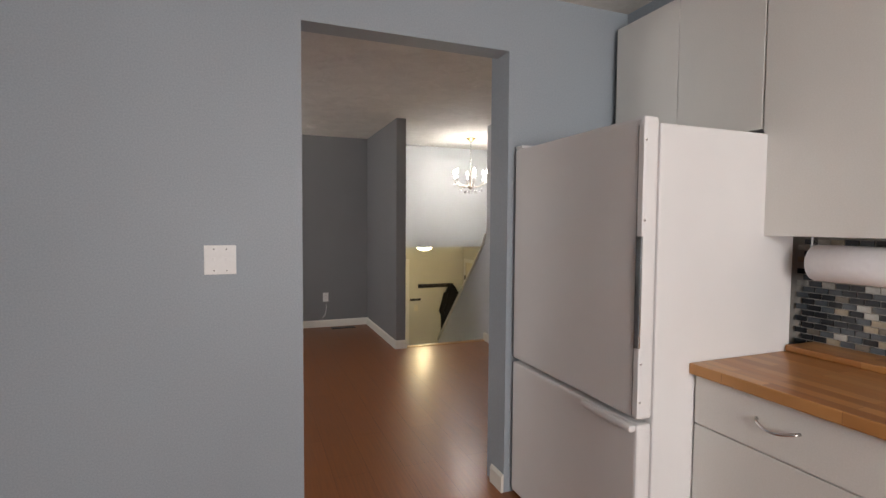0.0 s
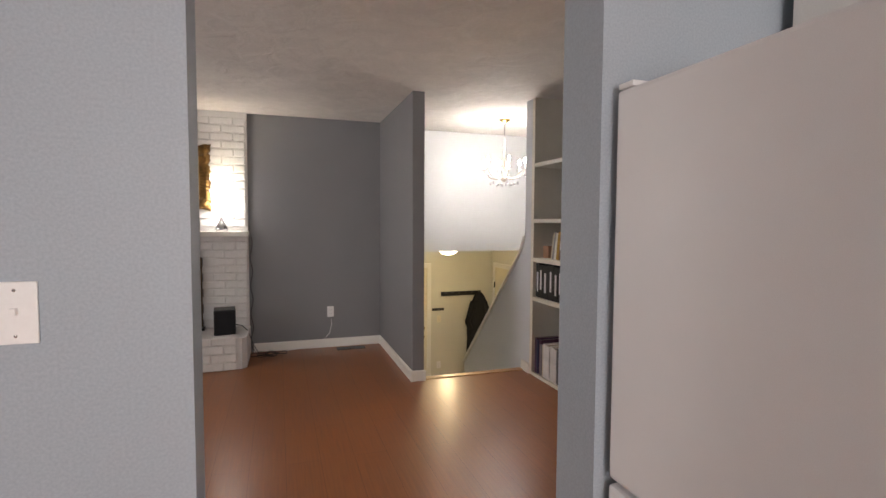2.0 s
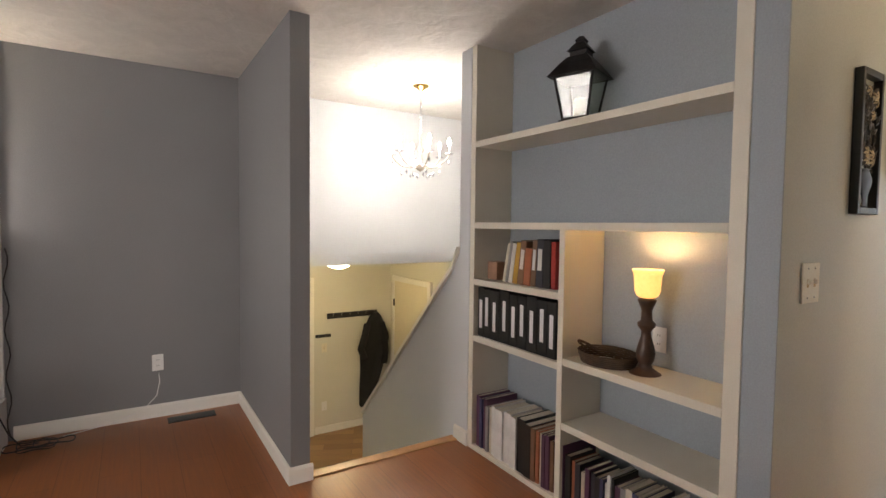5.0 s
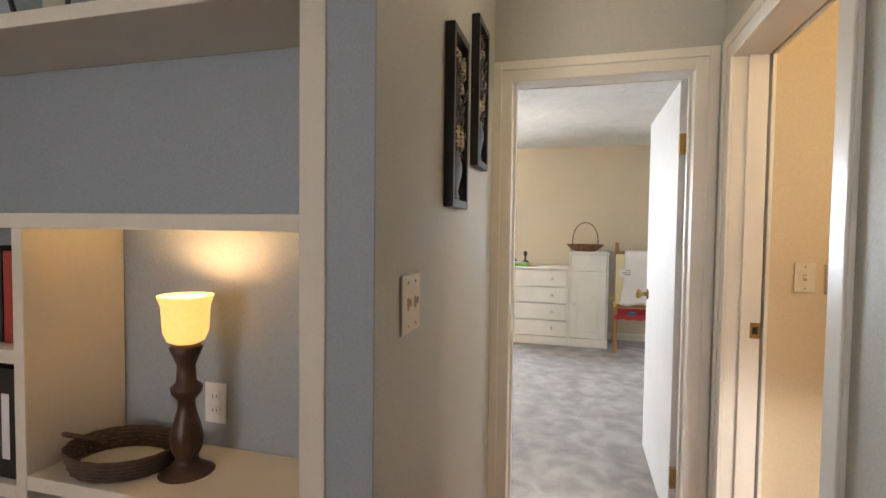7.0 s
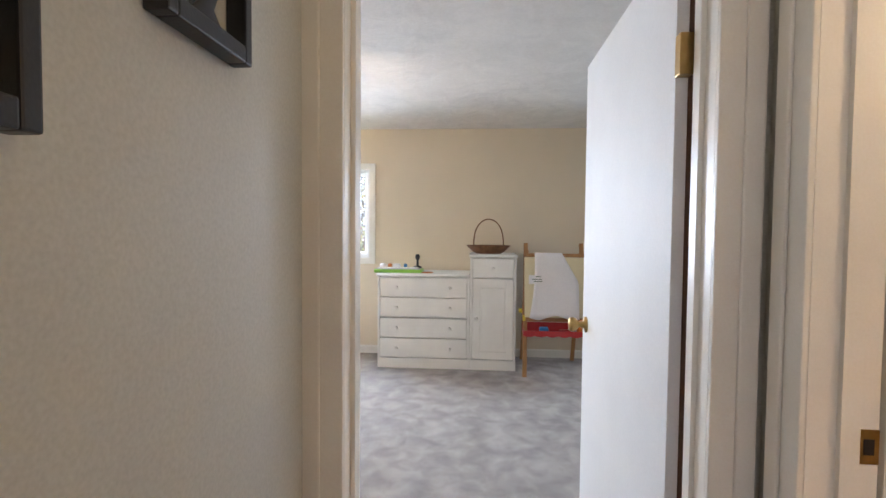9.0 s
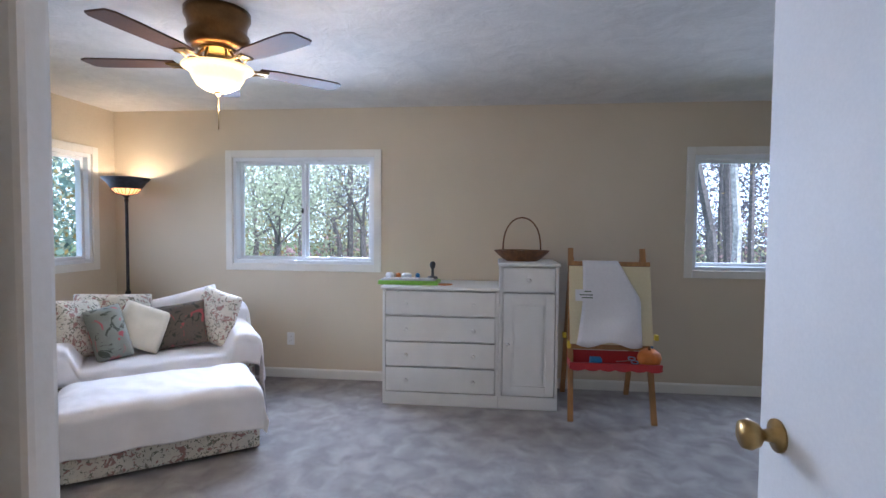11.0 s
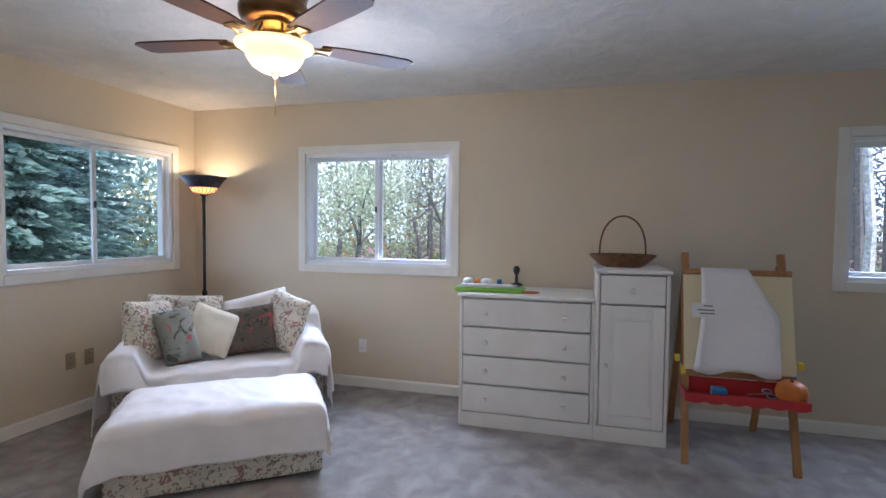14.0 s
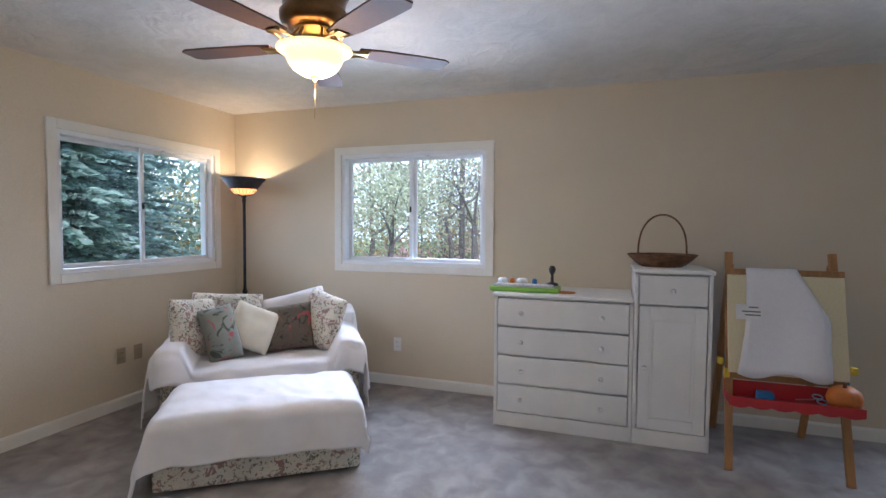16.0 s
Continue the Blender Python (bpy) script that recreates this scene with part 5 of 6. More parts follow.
# ---- loveseat, ottoman, cushions ----
SOFA = pose(6.45, 5.07, 0.004, 0, 0, -54.1)


def ns(x, y, z, s):
    return noise.noise(Vector((x * s, y * s, z * s)))


SOFA_FIT = SOFA @ pose(-0.02, 0.02, 0) @ Matrix.Diagonal((0.95, 0.97, 0.95, 1))
sofa = thing("loveseat", SOFA_FIT, "floral loveseat set diagonally in the corner", "loveseat")
part("seat_base", boxes((-0.50, 0.50, 0.44, 1.0, 0.06, 0.32), bevel=0.03), FLORAL, sofa)
part("seat_cushion", boxes((-0.49, 0.49, 0.42, 0.98, 0.325, 0.44), bevel=0.04), FLORAL, sofa)
for s in (-1, 1):
    part("arm", boxes((*sorted((s * 0.51, s * 0.68)), 0.46, 1.30, 0.05, 0.585), bevel=0.06), FLORAL, sofa)
part("backrest", boxes((-0.60, 0.60, 1.01, 1.30, 0.06, 0.70), bevel=0.07), FLORAL, sofa)


def sofa_throw():
    cols = [(-0.735, 0.20), (-0.73, 0.34), (-0.72, 0.48), (-0.705, 0.57), (-0.67, 0.612), (-0.60, 0.622), (-0.53, 0.61), (-0.495, 0.54), (-0.46, 0.468), (-0.36, 0.462), (-0.2, 0.462), (0, 0.462)]
    cols = cols + [(-x, z) for x, z in reversed(cols[:-1])]
    rows = [(0.385, -0.24), (0.39, -0.10), (0.405, -0.02), (0.46, 0.0), (0.6, 0.0), (0.75, 0.0), (0.88, 0.01), (0.95, 0.06), (0.985, 0.16), (1.0, 0.24), (1.05, 0.272), (1.16, 0.275), (1.27, 0.26), (1.33, 0.16), (1.345, 0.05)]
    def finer(pairs):
        out = []
        for a, b in zip(pairs, pairs[1:]):
            out += [tuple(p + (q - p) * f for p, q in zip(a, b)) for f in (0, 0.34, 0.67)]
        return out + [pairs[-1]]

    cols, rows = finer(cols), finer(rows)
    bm = bmesh.new()
    g = []
    for y, dz in rows:
        line = []
        for x, z in cols:
            edge = abs(x) > 0.69
            zz = z + dz if dz < 0 else max(z, 0.462 + dz) if not edge else z + dz * 0.55 * max(0, (0.82 - abs(x)) / 0.12)
            if dz < 0:
                zz = z + dz * (1.0 if abs(x) < 0.7 else 0.45)
            hang = max(0.0, 0.5 - zz) if edge else 0.0
            fold = 0.03 * (math.sin(y * 22 + 2 * x) + 0.6 * math.sin(y * 41)) * min(1, hang * 4)
            sgn = 1 if x > 0 else -1
            line.append(bm.verts.new((x + sgn * fold + sgn * 0.02 * hang, y + 0.02 * ns(x, y, 1, 5) - (0.05 * math.sin(x * 18) * 0.5 if dz < -0.05 else 0), max(0.04, zz + 0.02 * ns(x, y, 0, 6) + 0.006 * ns(x, y, 3, 14) + 0.020 * crease(x, y, 4) * (1 if not edge else 0.3)))))
        g.append(line)
    for a, b in zip(g, g[1:]):
        for k in range(len(a) - 1):
            bm.faces.new((a[k], a[k + 1], b[k + 1], b[k]))
    return bm


def crease(x, y, seed):
    """Ridged height for soft cloth folds, 0 to 1."""
    a = 1 - min(1, 3.2 * abs(ns(x * 0.55 + y * 0.35, y - x * 0.3, seed, 3.4)))
    b = 1 - min(1, 3.2 * abs(ns(x + y * 0.2, y * 0.6, seed + 5, 6.5)))
    return 0.65 * a * a + 0.35 * b * b


def cloth(ob, levels=2, thick=0.006):
    smooth(ob, levels)
    s = ob.modifiers.new("thick", "SOLIDIFY")
    s.thickness, s.offset = thick, 1
    return ob


tagged(cloth(part("sofa_throw", sofa_throw(), SHEET, m=SOFA_FIT), 1), "white cotton throw draped over the loveseat", "throw")

ot = thing("ottoman", SOFA, "floral ottoman in front of the loveseat", "ottoman")
OW, OD, OH = 1.05, 0.60, 0.40
part("base", boxes((-OW / 2, OW / 2, -OD / 2, OD / 2, 0.02, 0.27), bevel=0.02), FLORAL, ot)
part("cushion", boxes((-OW / 2, OW / 2, -OD / 2, OD / 2, 0.271, OH - 0.015), bevel=0.05), FLORAL, ot)


def drape():
    bm = bmesh.new()
    nx, ny = 70, 48
    over_l, over_r, over_f, over_b = 0.34, 0.16, 0.225, 0.14
    g = []
    for j in range(ny + 1):
        v = -OD / 2 - over_f + (OD + over_f + over_b) * j / ny
        line = []
        for i in range(nx + 1):
            u = -OW / 2 - over_l + (OW + over_l + over_r) * i / nx
            du, dv = max(0, abs(u) - OW / 2 + 0.02), max(0, abs(v) - OD / 2 + 0.02)
            su, sv = (1 if u > 0 else -1), (1 if v > 0 else -1)
            drop = max(du, dv) + 0.25 * min(du, dv)
            flare = 0.22 if su < 0 and du > 0 else 0.10
            x = max(-OW / 2 - 0.012, min(OW / 2 + 0.012, u)) + su * du * flare + su * min(1, 6 * du) * 0.014 * math.sin(v * 24)
            y = max(-OD / 2 - 0.012, min(OD / 2 + 0.012, v)) + sv * dv * 0.06 + sv * min(1, 6 * dv) * (0.012 * math.sin(u * 19 + 1) + 0.012 * crease(u, v, 7))
            puff = 0.022 * (1 - (2 * u / OW) ** 2) * (1 - (2 * v / OD) ** 2) if du == 0 and dv == 0 else 0
            z = OH + puff + 0.010 * ns(u, v, 0, 5) + 0.004 * ns(u, v, 4, 16) + 0.014 * crease(u, v, 2) - drop
            line.append(bm.verts.new((x, y, max(0.02, z - 0.012 * math.exp(-((OW / 2 - abs(u)) * 18) ** 2)))))
        g.append(line)
    for a, b in zip(g, g[1:]):
        for k in range(nx):
            bm.faces.new((a[k], a[k + 1], b[k + 1], b[k]))
    return bm


tagged(cloth(part("ottoman_throw", drape(), SHEET, m=SOFA), 1), "white cotton cover draped over the ottoman", "throw")


def pillow(name, m, w, h, t, material, label):
    bm = bmesh.new()
    n = 12
    for s in (-1, 1):
        g = []
        for j in range(n + 1):
            b = -1 + 2 * j / n
            line = []
            for i in range(n + 1):
                a = -1 + 2 * i / n
                full = max(0, (1 - a ** 4)) ** 0.6 * max(0, (1 - b ** 4)) ** 0.6
                pin = 1 - 0.10 * (1 - abs(a * b)) * (abs(a) ** 6 + abs(b) ** 6) * 0.5
                line.append(bm.verts.new((a * w / 2 * pin, s * t / 2 * full * (1 + 0.2 * ns(a, b, s * 2 + w, 2)), b * h / 2 * pin)))
            g.append(line)
        for a, b in zip(g, g[1:]):
            for k in range(n):
                bm.faces.new((a[k], a[k + 1], b[k + 1], b[k]))
    bmesh.ops.remove_doubles(bm, verts=bm.verts, dist=1e-4)
    ob = part(name, bm, material, m=m)
    smooth(ob, 1)
    return tagged(ob, label, "pillow", "pillows on the loveseat")


PB = SOFA_FIT
pillow("pillow", PB @ pose(-0.30, 0.955, 0.70, -18, 4, 8), 0.56, 0.46, 0.17, FLORAL, "large cream floral pillow leaning on the backrest")
pillow("pillow", PB @ pose(0.22, 0.965, 0.70, -20, -14, -6), 0.56, 0.44, 0.16, SHEET, "large white pillow leaning on the backrest")
pillow("pillow", PB @ pose(-0.50, 0.76, 0.69, -12, 6, 52), 0.42, 0.46, 0.16, FLORAL, "cream floral pillow against the arm")
pillow("pillow", PB @ pose(0.42, 0.80, 0.70, -14, 12, -52), 0.42, 0.46, 0.15, FLORAL, "cream floral pillow propped against the arm")
pillow("pillow", PB @ pose(-0.31, 0.66, 0.655, -16, -10, 20), 0.25, 0.43, 0.22, FLORALG, "sage rolled bolster with a rose print")
pillow("pillow", PB @ pose(-0.10, 0.75, 0.67, -24, 24, 2), 0.36, 0.36, 0.14, CREAMC, "plain cream square pillow set at a tilt")
pillow("pillow", PB @ pose(0.16, 0.80, 0.655, -24, -8, -10), 0.40, 0.38, 0.13, FLORALD, "sage pillow with dark rose print")

# ---- easel ----
ea = thing("easel", pose(7.22, 2.19, 0.004), "wooden child's easel with a paper sheet and red tray", "easel")
for s, y in ((1, 0.305), (-1, -0.275)):
    bm = bmesh.new()
    box(bm, -0.012, 0.012, -0.02, 0.02, 0, 1.265, 0.003, Matrix.Translation((0, y, 0)) @ pose(0, 0, 0, 0.9 if s > 0 else -1.6, 12.5, 0))
    part("front_leg", bm, PINE, ea)
    bm = bmesh.new()
    box(bm, -0.012, 0.012, -0.02, 0.02, 0, 1.22, 0.003, Matrix.Translation((0.66, y * 0.9, 0)) @ pose(0, 0, 0, 0, -17.5, 0))
    part("back_leg", bm, PINE, ea)
    part("hinge", boxes((0.10, 0.16, y - s * 0.0 - 0.012, y + 0.012, 0.50, 0.56), bevel=0.003), BLUEP if s < 0 else YELLOW, ea)
    part("clip", boxes((0.10, 0.14, y + s * 0.022, y + s * 0.05, 0.58, 0.62), bevel=0.006), YELLOW, ea, "yellow plastic clip")
tilt = pose(0, 0, 0, 0, 12.5, 0)
part("board", boxes((-0.026, -0.014, -0.285, 0.302, 0.55, 1.125), bevel=0.002), BOARD, ea, "cream drawing board", m=tilt)
part("crossbar", boxes((-0.034, -0.013, -0.285, 0.31, 1.126, 1.16), bevel=0.003), PINE, ea, m=tilt)
part("crossbar", boxes((-0.015, 0.012, -0.285, 0.29, 0.515, 0.549), bevel=0.003), PINE, ea, m=tilt)
part("back_board", boxes((-0.004, 0.006, -0.25, 0.26, 0.50, 1.15)), BLUEP, ea, m=Matrix.Translation((0.66, 0, 0)) @ pose(0, 0, 0, 0, -17.5, 0))
# the sheet hangs from the top bar with a wavy lower edge
bm = bmesh.new()
g = []
for j in range(15):
    f = j / 14
    line = []
    for i in range(13):
        a = i / 12
        lft, rgt = 0.206 + 0.055 * f - 0.02 * math.sin(f * 3.1), -0.05 - 0.15 * min(1, f * 2.2)
        y = lft + (rgt - lft) * a
        z = 1.165 - 0.62 * f - (0.02 * math.sin(a * 9) if j == 14 else 0)
        line.append(bm.verts.new((-0.040 - 0.012 * f * (1 + math.sin(a * 6 + f * 4)) - 0.004 * math.sin(f * 15), y, z)))
    g.append(line)
for a, b in zip(g, g[1:]):
    for k in range(12):
        bm.faces.new((a[k], a[k + 1], b[k + 1], b[k]))
sheet = part("paper_sheet", bm, PAPER, ea, "large curling white paper sheet", m=tilt)
cloth(sheet, 0, 0.001)
tag = part("paper_label", boxes((-0.062, -0.058, 0.13, 0.265, 0.86, 0.945)), PAPER, ea, "small printed white label", m=tilt)
for z, a, b in ((0.93, 0.15, 0.20), (0.905, 0.14, 0.235), (0.885, 0.14, 0.22)):
    part("print_bar", boxes((-0.0632, -0.0622, a, b, z - 0.004, z + 0.004)), mat("grey_ink", (0.15, 0.2, 0.15), 0.7), tag, m=None)
tr = bmesh.new()
prof = []
for k in range(25):
    a = k / 24
    prof.append((-0.315 + 0.63 * a, 0.012 * abs(math.sin(a * math.pi * 6))))
lower = [(y, -d) for y, d in prof]
tray = part("tray", prism(lower + [(0.315, 0.045), (-0.315, 0.045)], 0.014, "x"), RED, ea, "red plastic tray", m=pose(-0.055, 0.01, 0.398))
part("tray_floor", boxes((-0.04, 0.12, -0.31, 0.31, 0.375, 0.383), (0.112, 0.12, -0.31, 0.31, 0.384, 0.475), (-0.04, 0.111, 0.302, 0.31, 0.384, 0.42), (-0.04, 0.111, -0.31, -0.302, 0.384, 0.42), bevel=0.002), RED, ea, m=pose(0, 0.01, 0.02))
cup = tagged(part("paint_cup", boxes((7.215, 7.29, 2.28, 2.36, 0.408, 0.468), bevel=0.012), BLUEP), "blue plastic cup in the easel tray", "cup")
pk = thing("pumpkin", pose(7.255, 1.950, 0.407), "small orange toy pumpkin resting on the tray", "pumpkin")
part("body", lathe([(0.0, 0.004), (0.035, 0.0), (0.068, 0.025), (0.08, 0.065), (0.070, 0.105), (0.035, 0.13), (0.0, 0.122)], 48, None, lambda a, z: 0.05 * abs(math.cos(4 * a))), ORANGE, pk)
part("stem", lathe([(0.012, 0.12), (0.008, 0.14), (0.009, 0.15), (0, 0.151)], 8), WICKER, pk)
sc = thing("scissors", pose(7.25, 2.10, 0.448, 0, -25, 20), "pair of pale blue scissors lying in the tray", "scissors")
part("blade", boxes((-0.005, 0.005, -0.02, 0.09, 0.0, 0.003)), CHROME, sc)
for s in (-1, 1):
    part("grip", tube(bmesh.new(), [(s * 0.02 + 0.018 * math.cos(a), -0.045 + 0.026 * math.sin(a), 0.004) for a in [2 * math.pi * q / 14 for q in range(15)]], 0.004, 6), mat("pale_blue_plastic", (0.3, 0.5, 0.65), 0.4), sc)

# ---- toy on the dresser ----
ty = thing("toy_keyboard", pose(7.60, 3.73, 0.9295, 0, 0, 0), "green and white toy console with a joystick", "toy")
part("base", boxes((-0.11, 0.11, -0.24, 0.24, 0, 0.035), bevel=0.012), GREEN, ty)
part("panel", boxes((-0.105, 0.06, -0.215, 0.215, 0.0355, 0.045), bevel=0.003), mat("pale_grey_plastic", (0.5, 0.52, 0.55), 0.4), ty)
for k in range(13):
    part("key", boxes((-0.095, -0.03, -0.20 + k * 0.031, -0.174 + k * 0.031, 0.0455, 0.054), bevel=0.002), PLATEW, ty)
for y, r_, c in ((0.17, 0.035, PLATEW), (0.03, 0.04, PLATEW), (0.10, 0.02, ORANGE), (-0.06, 0.018, BLUEP)):
    part("dial", lathe([(r_, 0.0455), (r_, 0.075), (r_ * 0.6, 0.085), (0, 0.085)], 20, pose(0.02, y, 0)), c, ty)
js = part("joystick", lathe([(0.045, 0.0455), (0.04, 0.06), (0.012, 0.068), (0.010, 0.12), (0.022, 0.14), (0.024, 0.165), (0.014, 0.182), (0, 0.184)], 20, pose(0.0, -0.185, 0)), BLACK, ty, "black joystick")
tagged(part("craft_mat", lathe([(0.07, 0), (0.07, 0.004), (0, 0.004)], 24, pose(7.58, 3.45, 0.9295)), ORANGE), "small round orange mat on the dresser", "mat")

# ---- outdoors ----
LAWN = mottled(mat("autumn_lawn", (0.10, 0.17, 0.04), 0.95, 0, 0.25, 1.5, 0.6, 40, 0.06), 0.6, 0.6, 1.0, 0.8)
gm = bmesh.new()
outer = [gm.verts.new(v) for v in ((-400, -400, 0), (400, -400, 0), (400, 400, 0), (-400, 400, 0))]
inner = [gm.verts.new(v) for v in ((-3.72, -2.42, 0), (8.12, -2.42, 0), (8.12, 8.73, 0), (-3.72, 8.73, 0))]
for k in range(4):
    gm.faces.new((outer[k], outer[(k + 1) % 4], inner[(k + 1) % 4], inner[k]))
struct("ground", gm, LAWN, "mown lawn with fallen leaves", "lawn").matrix_basis = pose(0, 0, -0.75)
struct("outer_wall_base", boxes((8.116, 8.14, -1.05, 6.78, -0.75, 0.0), (3.67, 8.14, 6.756, 6.78, -0.75, 0.0)), TRIM, "pale foundation band of the house", "wall")
struct("eave", boxes((3.0, 8.75, 6.78, 7.42, 2.16, 2.22), (8.12, 8.75, -1.6, 6.78, 2.36, 2.42)), VINYL, "white soffit under the roof edge", "eave")
hz = bmesh.new()
n = 48
ra = [hz.verts.new((75 * math.cos(2 * math.pi * k / n), 75 * math.sin(2 * math.pi * k / n), -2)) for k in range(n)]
rb_ = [hz.verts.new((v.co.x, v.co.y, 60)) for v in ra]
for k in range(n):
    hz.faces.new((ra[k], ra[(k + 1) % n], rb_[(k + 1) % n], rb_[k]))
struct("backdrop", hz, glow("overcast_sky_white", (0.66, 0.83, 1.0), 2.3, (0.5, 0.5, 0.5)), "pale overcast sky behind the trees", "sky")
BARK = mat("grey_brown_bark", (0.16, 0.145, 0.14), 0.95, 0, 0.3, 12, 0.8, 50)
BIRCH = mat("pale_birch_bark", (0.55, 0.54, 0.52), 0.8, 0, 0.3, 12, 0.4, 50)


def leafmat(name, col, var=0.35):
    m = mat(name, col, 0.8, 0, var, 1.2)
    m.node_tree.nodes["Principled BSDF"].inputs["Subsurface Weight"].default_value = 0.0
    n_, l_ = m.node_tree.nodes, m.node_tree.links
    p = n_["Principled BSDF"]
    geo = n_.new("ShaderNodeNewGeometry")
    rg = n_.new("ShaderNodeMapRange")
    rg.inputs["To Min"].default_value, rg.inputs["To Max"].default_value = 0.6, 1.4
    l_.new(geo.outputs["Random Per Island"], rg.inputs[0])
    mx = n_.new("ShaderNodeMix")
    mx.data_type, mx.blend_type = "RGBA", "MULTIPLY"
    mx.inputs["Factor"].default_value = 1.0
    l_.new(p.inputs["Base Color"].links[0].from_socket, mx.inputs["A"])
    l_.new(rg.outputs[0], mx.inputs["B"])
    l_.new(mx.outputs["Result"], p.inputs["Base Color"])
    tl, ms = n_.new("ShaderNodeBsdfTranslucent"), n_.new("ShaderNodeMixShader")
    l_.new(mx.outputs["Result"], tl.inputs[0])
    ms.inputs[0].default_value = 0.5
    l_.new(p.outputs[0], ms.inputs[1])
    l_.new(tl.outputs[0], ms.inputs[2])
    l_.new(ms.outputs[0], n_["Material Output"].inputs[0])
    return m


NEEDLE = leafmat("blue_green_spruce_needles", (0.34, 0.46, 0.43))
NEEDLE2 = leafmat("dark_green_spruce_needles", (0.26, 0.37, 0.31))
YLEAF = leafmat("yellow_green_leaves", (0.54, 0.52, 0.30))
GLEAF = leafmat("pale_green_leaves", (0.52, 0.56, 0.40))
OLEAF = leafmat("ochre_leaves", (0.44, 0.32, 0.12))
PLEAF = leafmat("dusty_pink_leaves", (0.50, 0.32, 0.32))


def quads(name, centres, dirs, length, width, rng):
    """Many small pointed leaf blades as one mesh."""
    c, d = np.asarray(centres), np.asarray(dirs)
    d = d / (np.linalg.norm(d, axis=1, keepdims=True) + 1e-9)
    side = np.cross(d, rng.normal(size=c.shape))
    side /= np.linalg.norm(side, axis=1, keepdims=True) + 1e-9
    L = (length * rng.uniform(0.6, 1.3, len(c)))[:, None]
    W = (width * rng.uniform(0.6, 1.3, len(c)))[:, None]
    v = np.stack([c - d * L / 2, c + side * W / 2, c + d * L / 2, c - side * W / 2], 1).reshape(-1, 3)
    f = np.arange(len(c) * 4).reshape(-1, 4)
    me = bpy.data.meshes.new(name)
    me.from_pydata(v.tolist(), [], f.tolist())
    return me


def spruce(x, y, h, r, seed, material, label):
    rng = np.random.default_rng(seed)
    root = thing("spruce_tree", pose(x, y, -0.75), label, "tree", "spruces outside")
    bm = bmesh.new()
    rod(bm, (0, 0, 0), (0, 0, h), 0.012 * h + 0.03, 8, 0.01)
    cs, ds = [], []
    z = 0.25
    while z < h - 0.1:
        reach = r * (1 - z / h) ** 0.85 * rng.uniform(0.85, 1.15) + 0.08
        for k in range(11):
            a = rng.uniform(0, 2 * np.pi)
            rr = reach * rng.uniform(0.7, 1.1)
            drop = -0.22 * rr
            tip = np.array([rr * np.cos(a), rr * np.sin(a), drop + 0.10 * rr])
            rod(bm, (0, 0, z), (tip[0], tip[1], z + tip[2]), 0.012, 4, 0.004)
            m = int(26 + 34 * rr)
            s = rng.uniform(0.12, 1.0, m)
            base = np.array([0, 0, z]) + s[:, None] * tip + np.c_[np.zeros((m, 2)), 0.06 * np.sin(s * 3)]
            lat = np.array([-np.sin(a), np.cos(a), 0])
            sg = rng.choice([-1, 1], m)
            w = (0.07 + 0.22 * rr * (1 - s) * 0.7) * rng.uniform(0.2, 1, m)
            cs.append(base + lat * (sg * w)[:, None] + np.c_[np.zeros((m, 2)), -0.35 * w + rng.normal(0, 0.02, m)])
            ds.append(np.array([np.cos(a), np.sin(a), -0.15]) + lat * (sg * 0.8)[:, None] + rng.normal(0, 0.15, (m, 3)))
        z += 0.11 + 0.008 * h
    part("trunk", bm, BARK, root)
    me = quads("crown", np.concatenate(cs), np.concatenate(ds), 0.26, 0.10, rng)
    me.materials.append(material)
    new("crown", me).parent = root
    return root


def broadleaf(x, y, h, seed, material, leaves, label, bark=BARK, low=0.28, leaf=0.12):
    rng = np.random.default_rng(seed)
    root = thing("broadleaf_tree", pose(x, y, -0.75), label, "tree", "woodland trees outside")
    bm = bmesh.new()
    tips = []

    def grow(p, d, ln_, r, depth):
        q = p
        for _ in range(2):
            d2 = Vector(d) + Vector(rng.normal(0, 0.13, 3))
            d2.normalize()
            e = q + d2 * ln_ / 2
            rod(bm, q, e, r, 6 if depth < 2 else 4, r * 0.82)
            q, r, d = e, r * 0.82, d2
            if depth >= 2:
                tips.append(np.array(e))
        if depth >= 4:
            return
        for _ in range(3 if depth < 3 else 2):
            nd = Vector(d) * 0.8 + Vector(rng.normal(0, 0.55, 3)) + Vector((0, 0, 0.15))
            nd.normalize()
            grow(q, nd, ln_ * rng.uniform(0.6, 0.8), r * rng.uniform(0.5, 0.68), depth + 1)

    grow(Vector((0, 0, 0)), Vector((rng.normal(0, 0.06), rng.normal(0, 0.06), 1)), h * low, 0.010 * h + 0.03, 0)
    part("trunk", bm, bark, root)
    t = np.array(tips)
    c = t[rng.integers(0, len(t), leaves)] + rng.normal(0, 0.055 * h, (leaves, 3)) * np.array([1, 1, 0.7])
    me = quads("crown", c, rng.normal(size=c.shape), leaf, leaf * 0.7, rng)
    me.materials.append(material)
    new("crown", me).parent = root
    return root


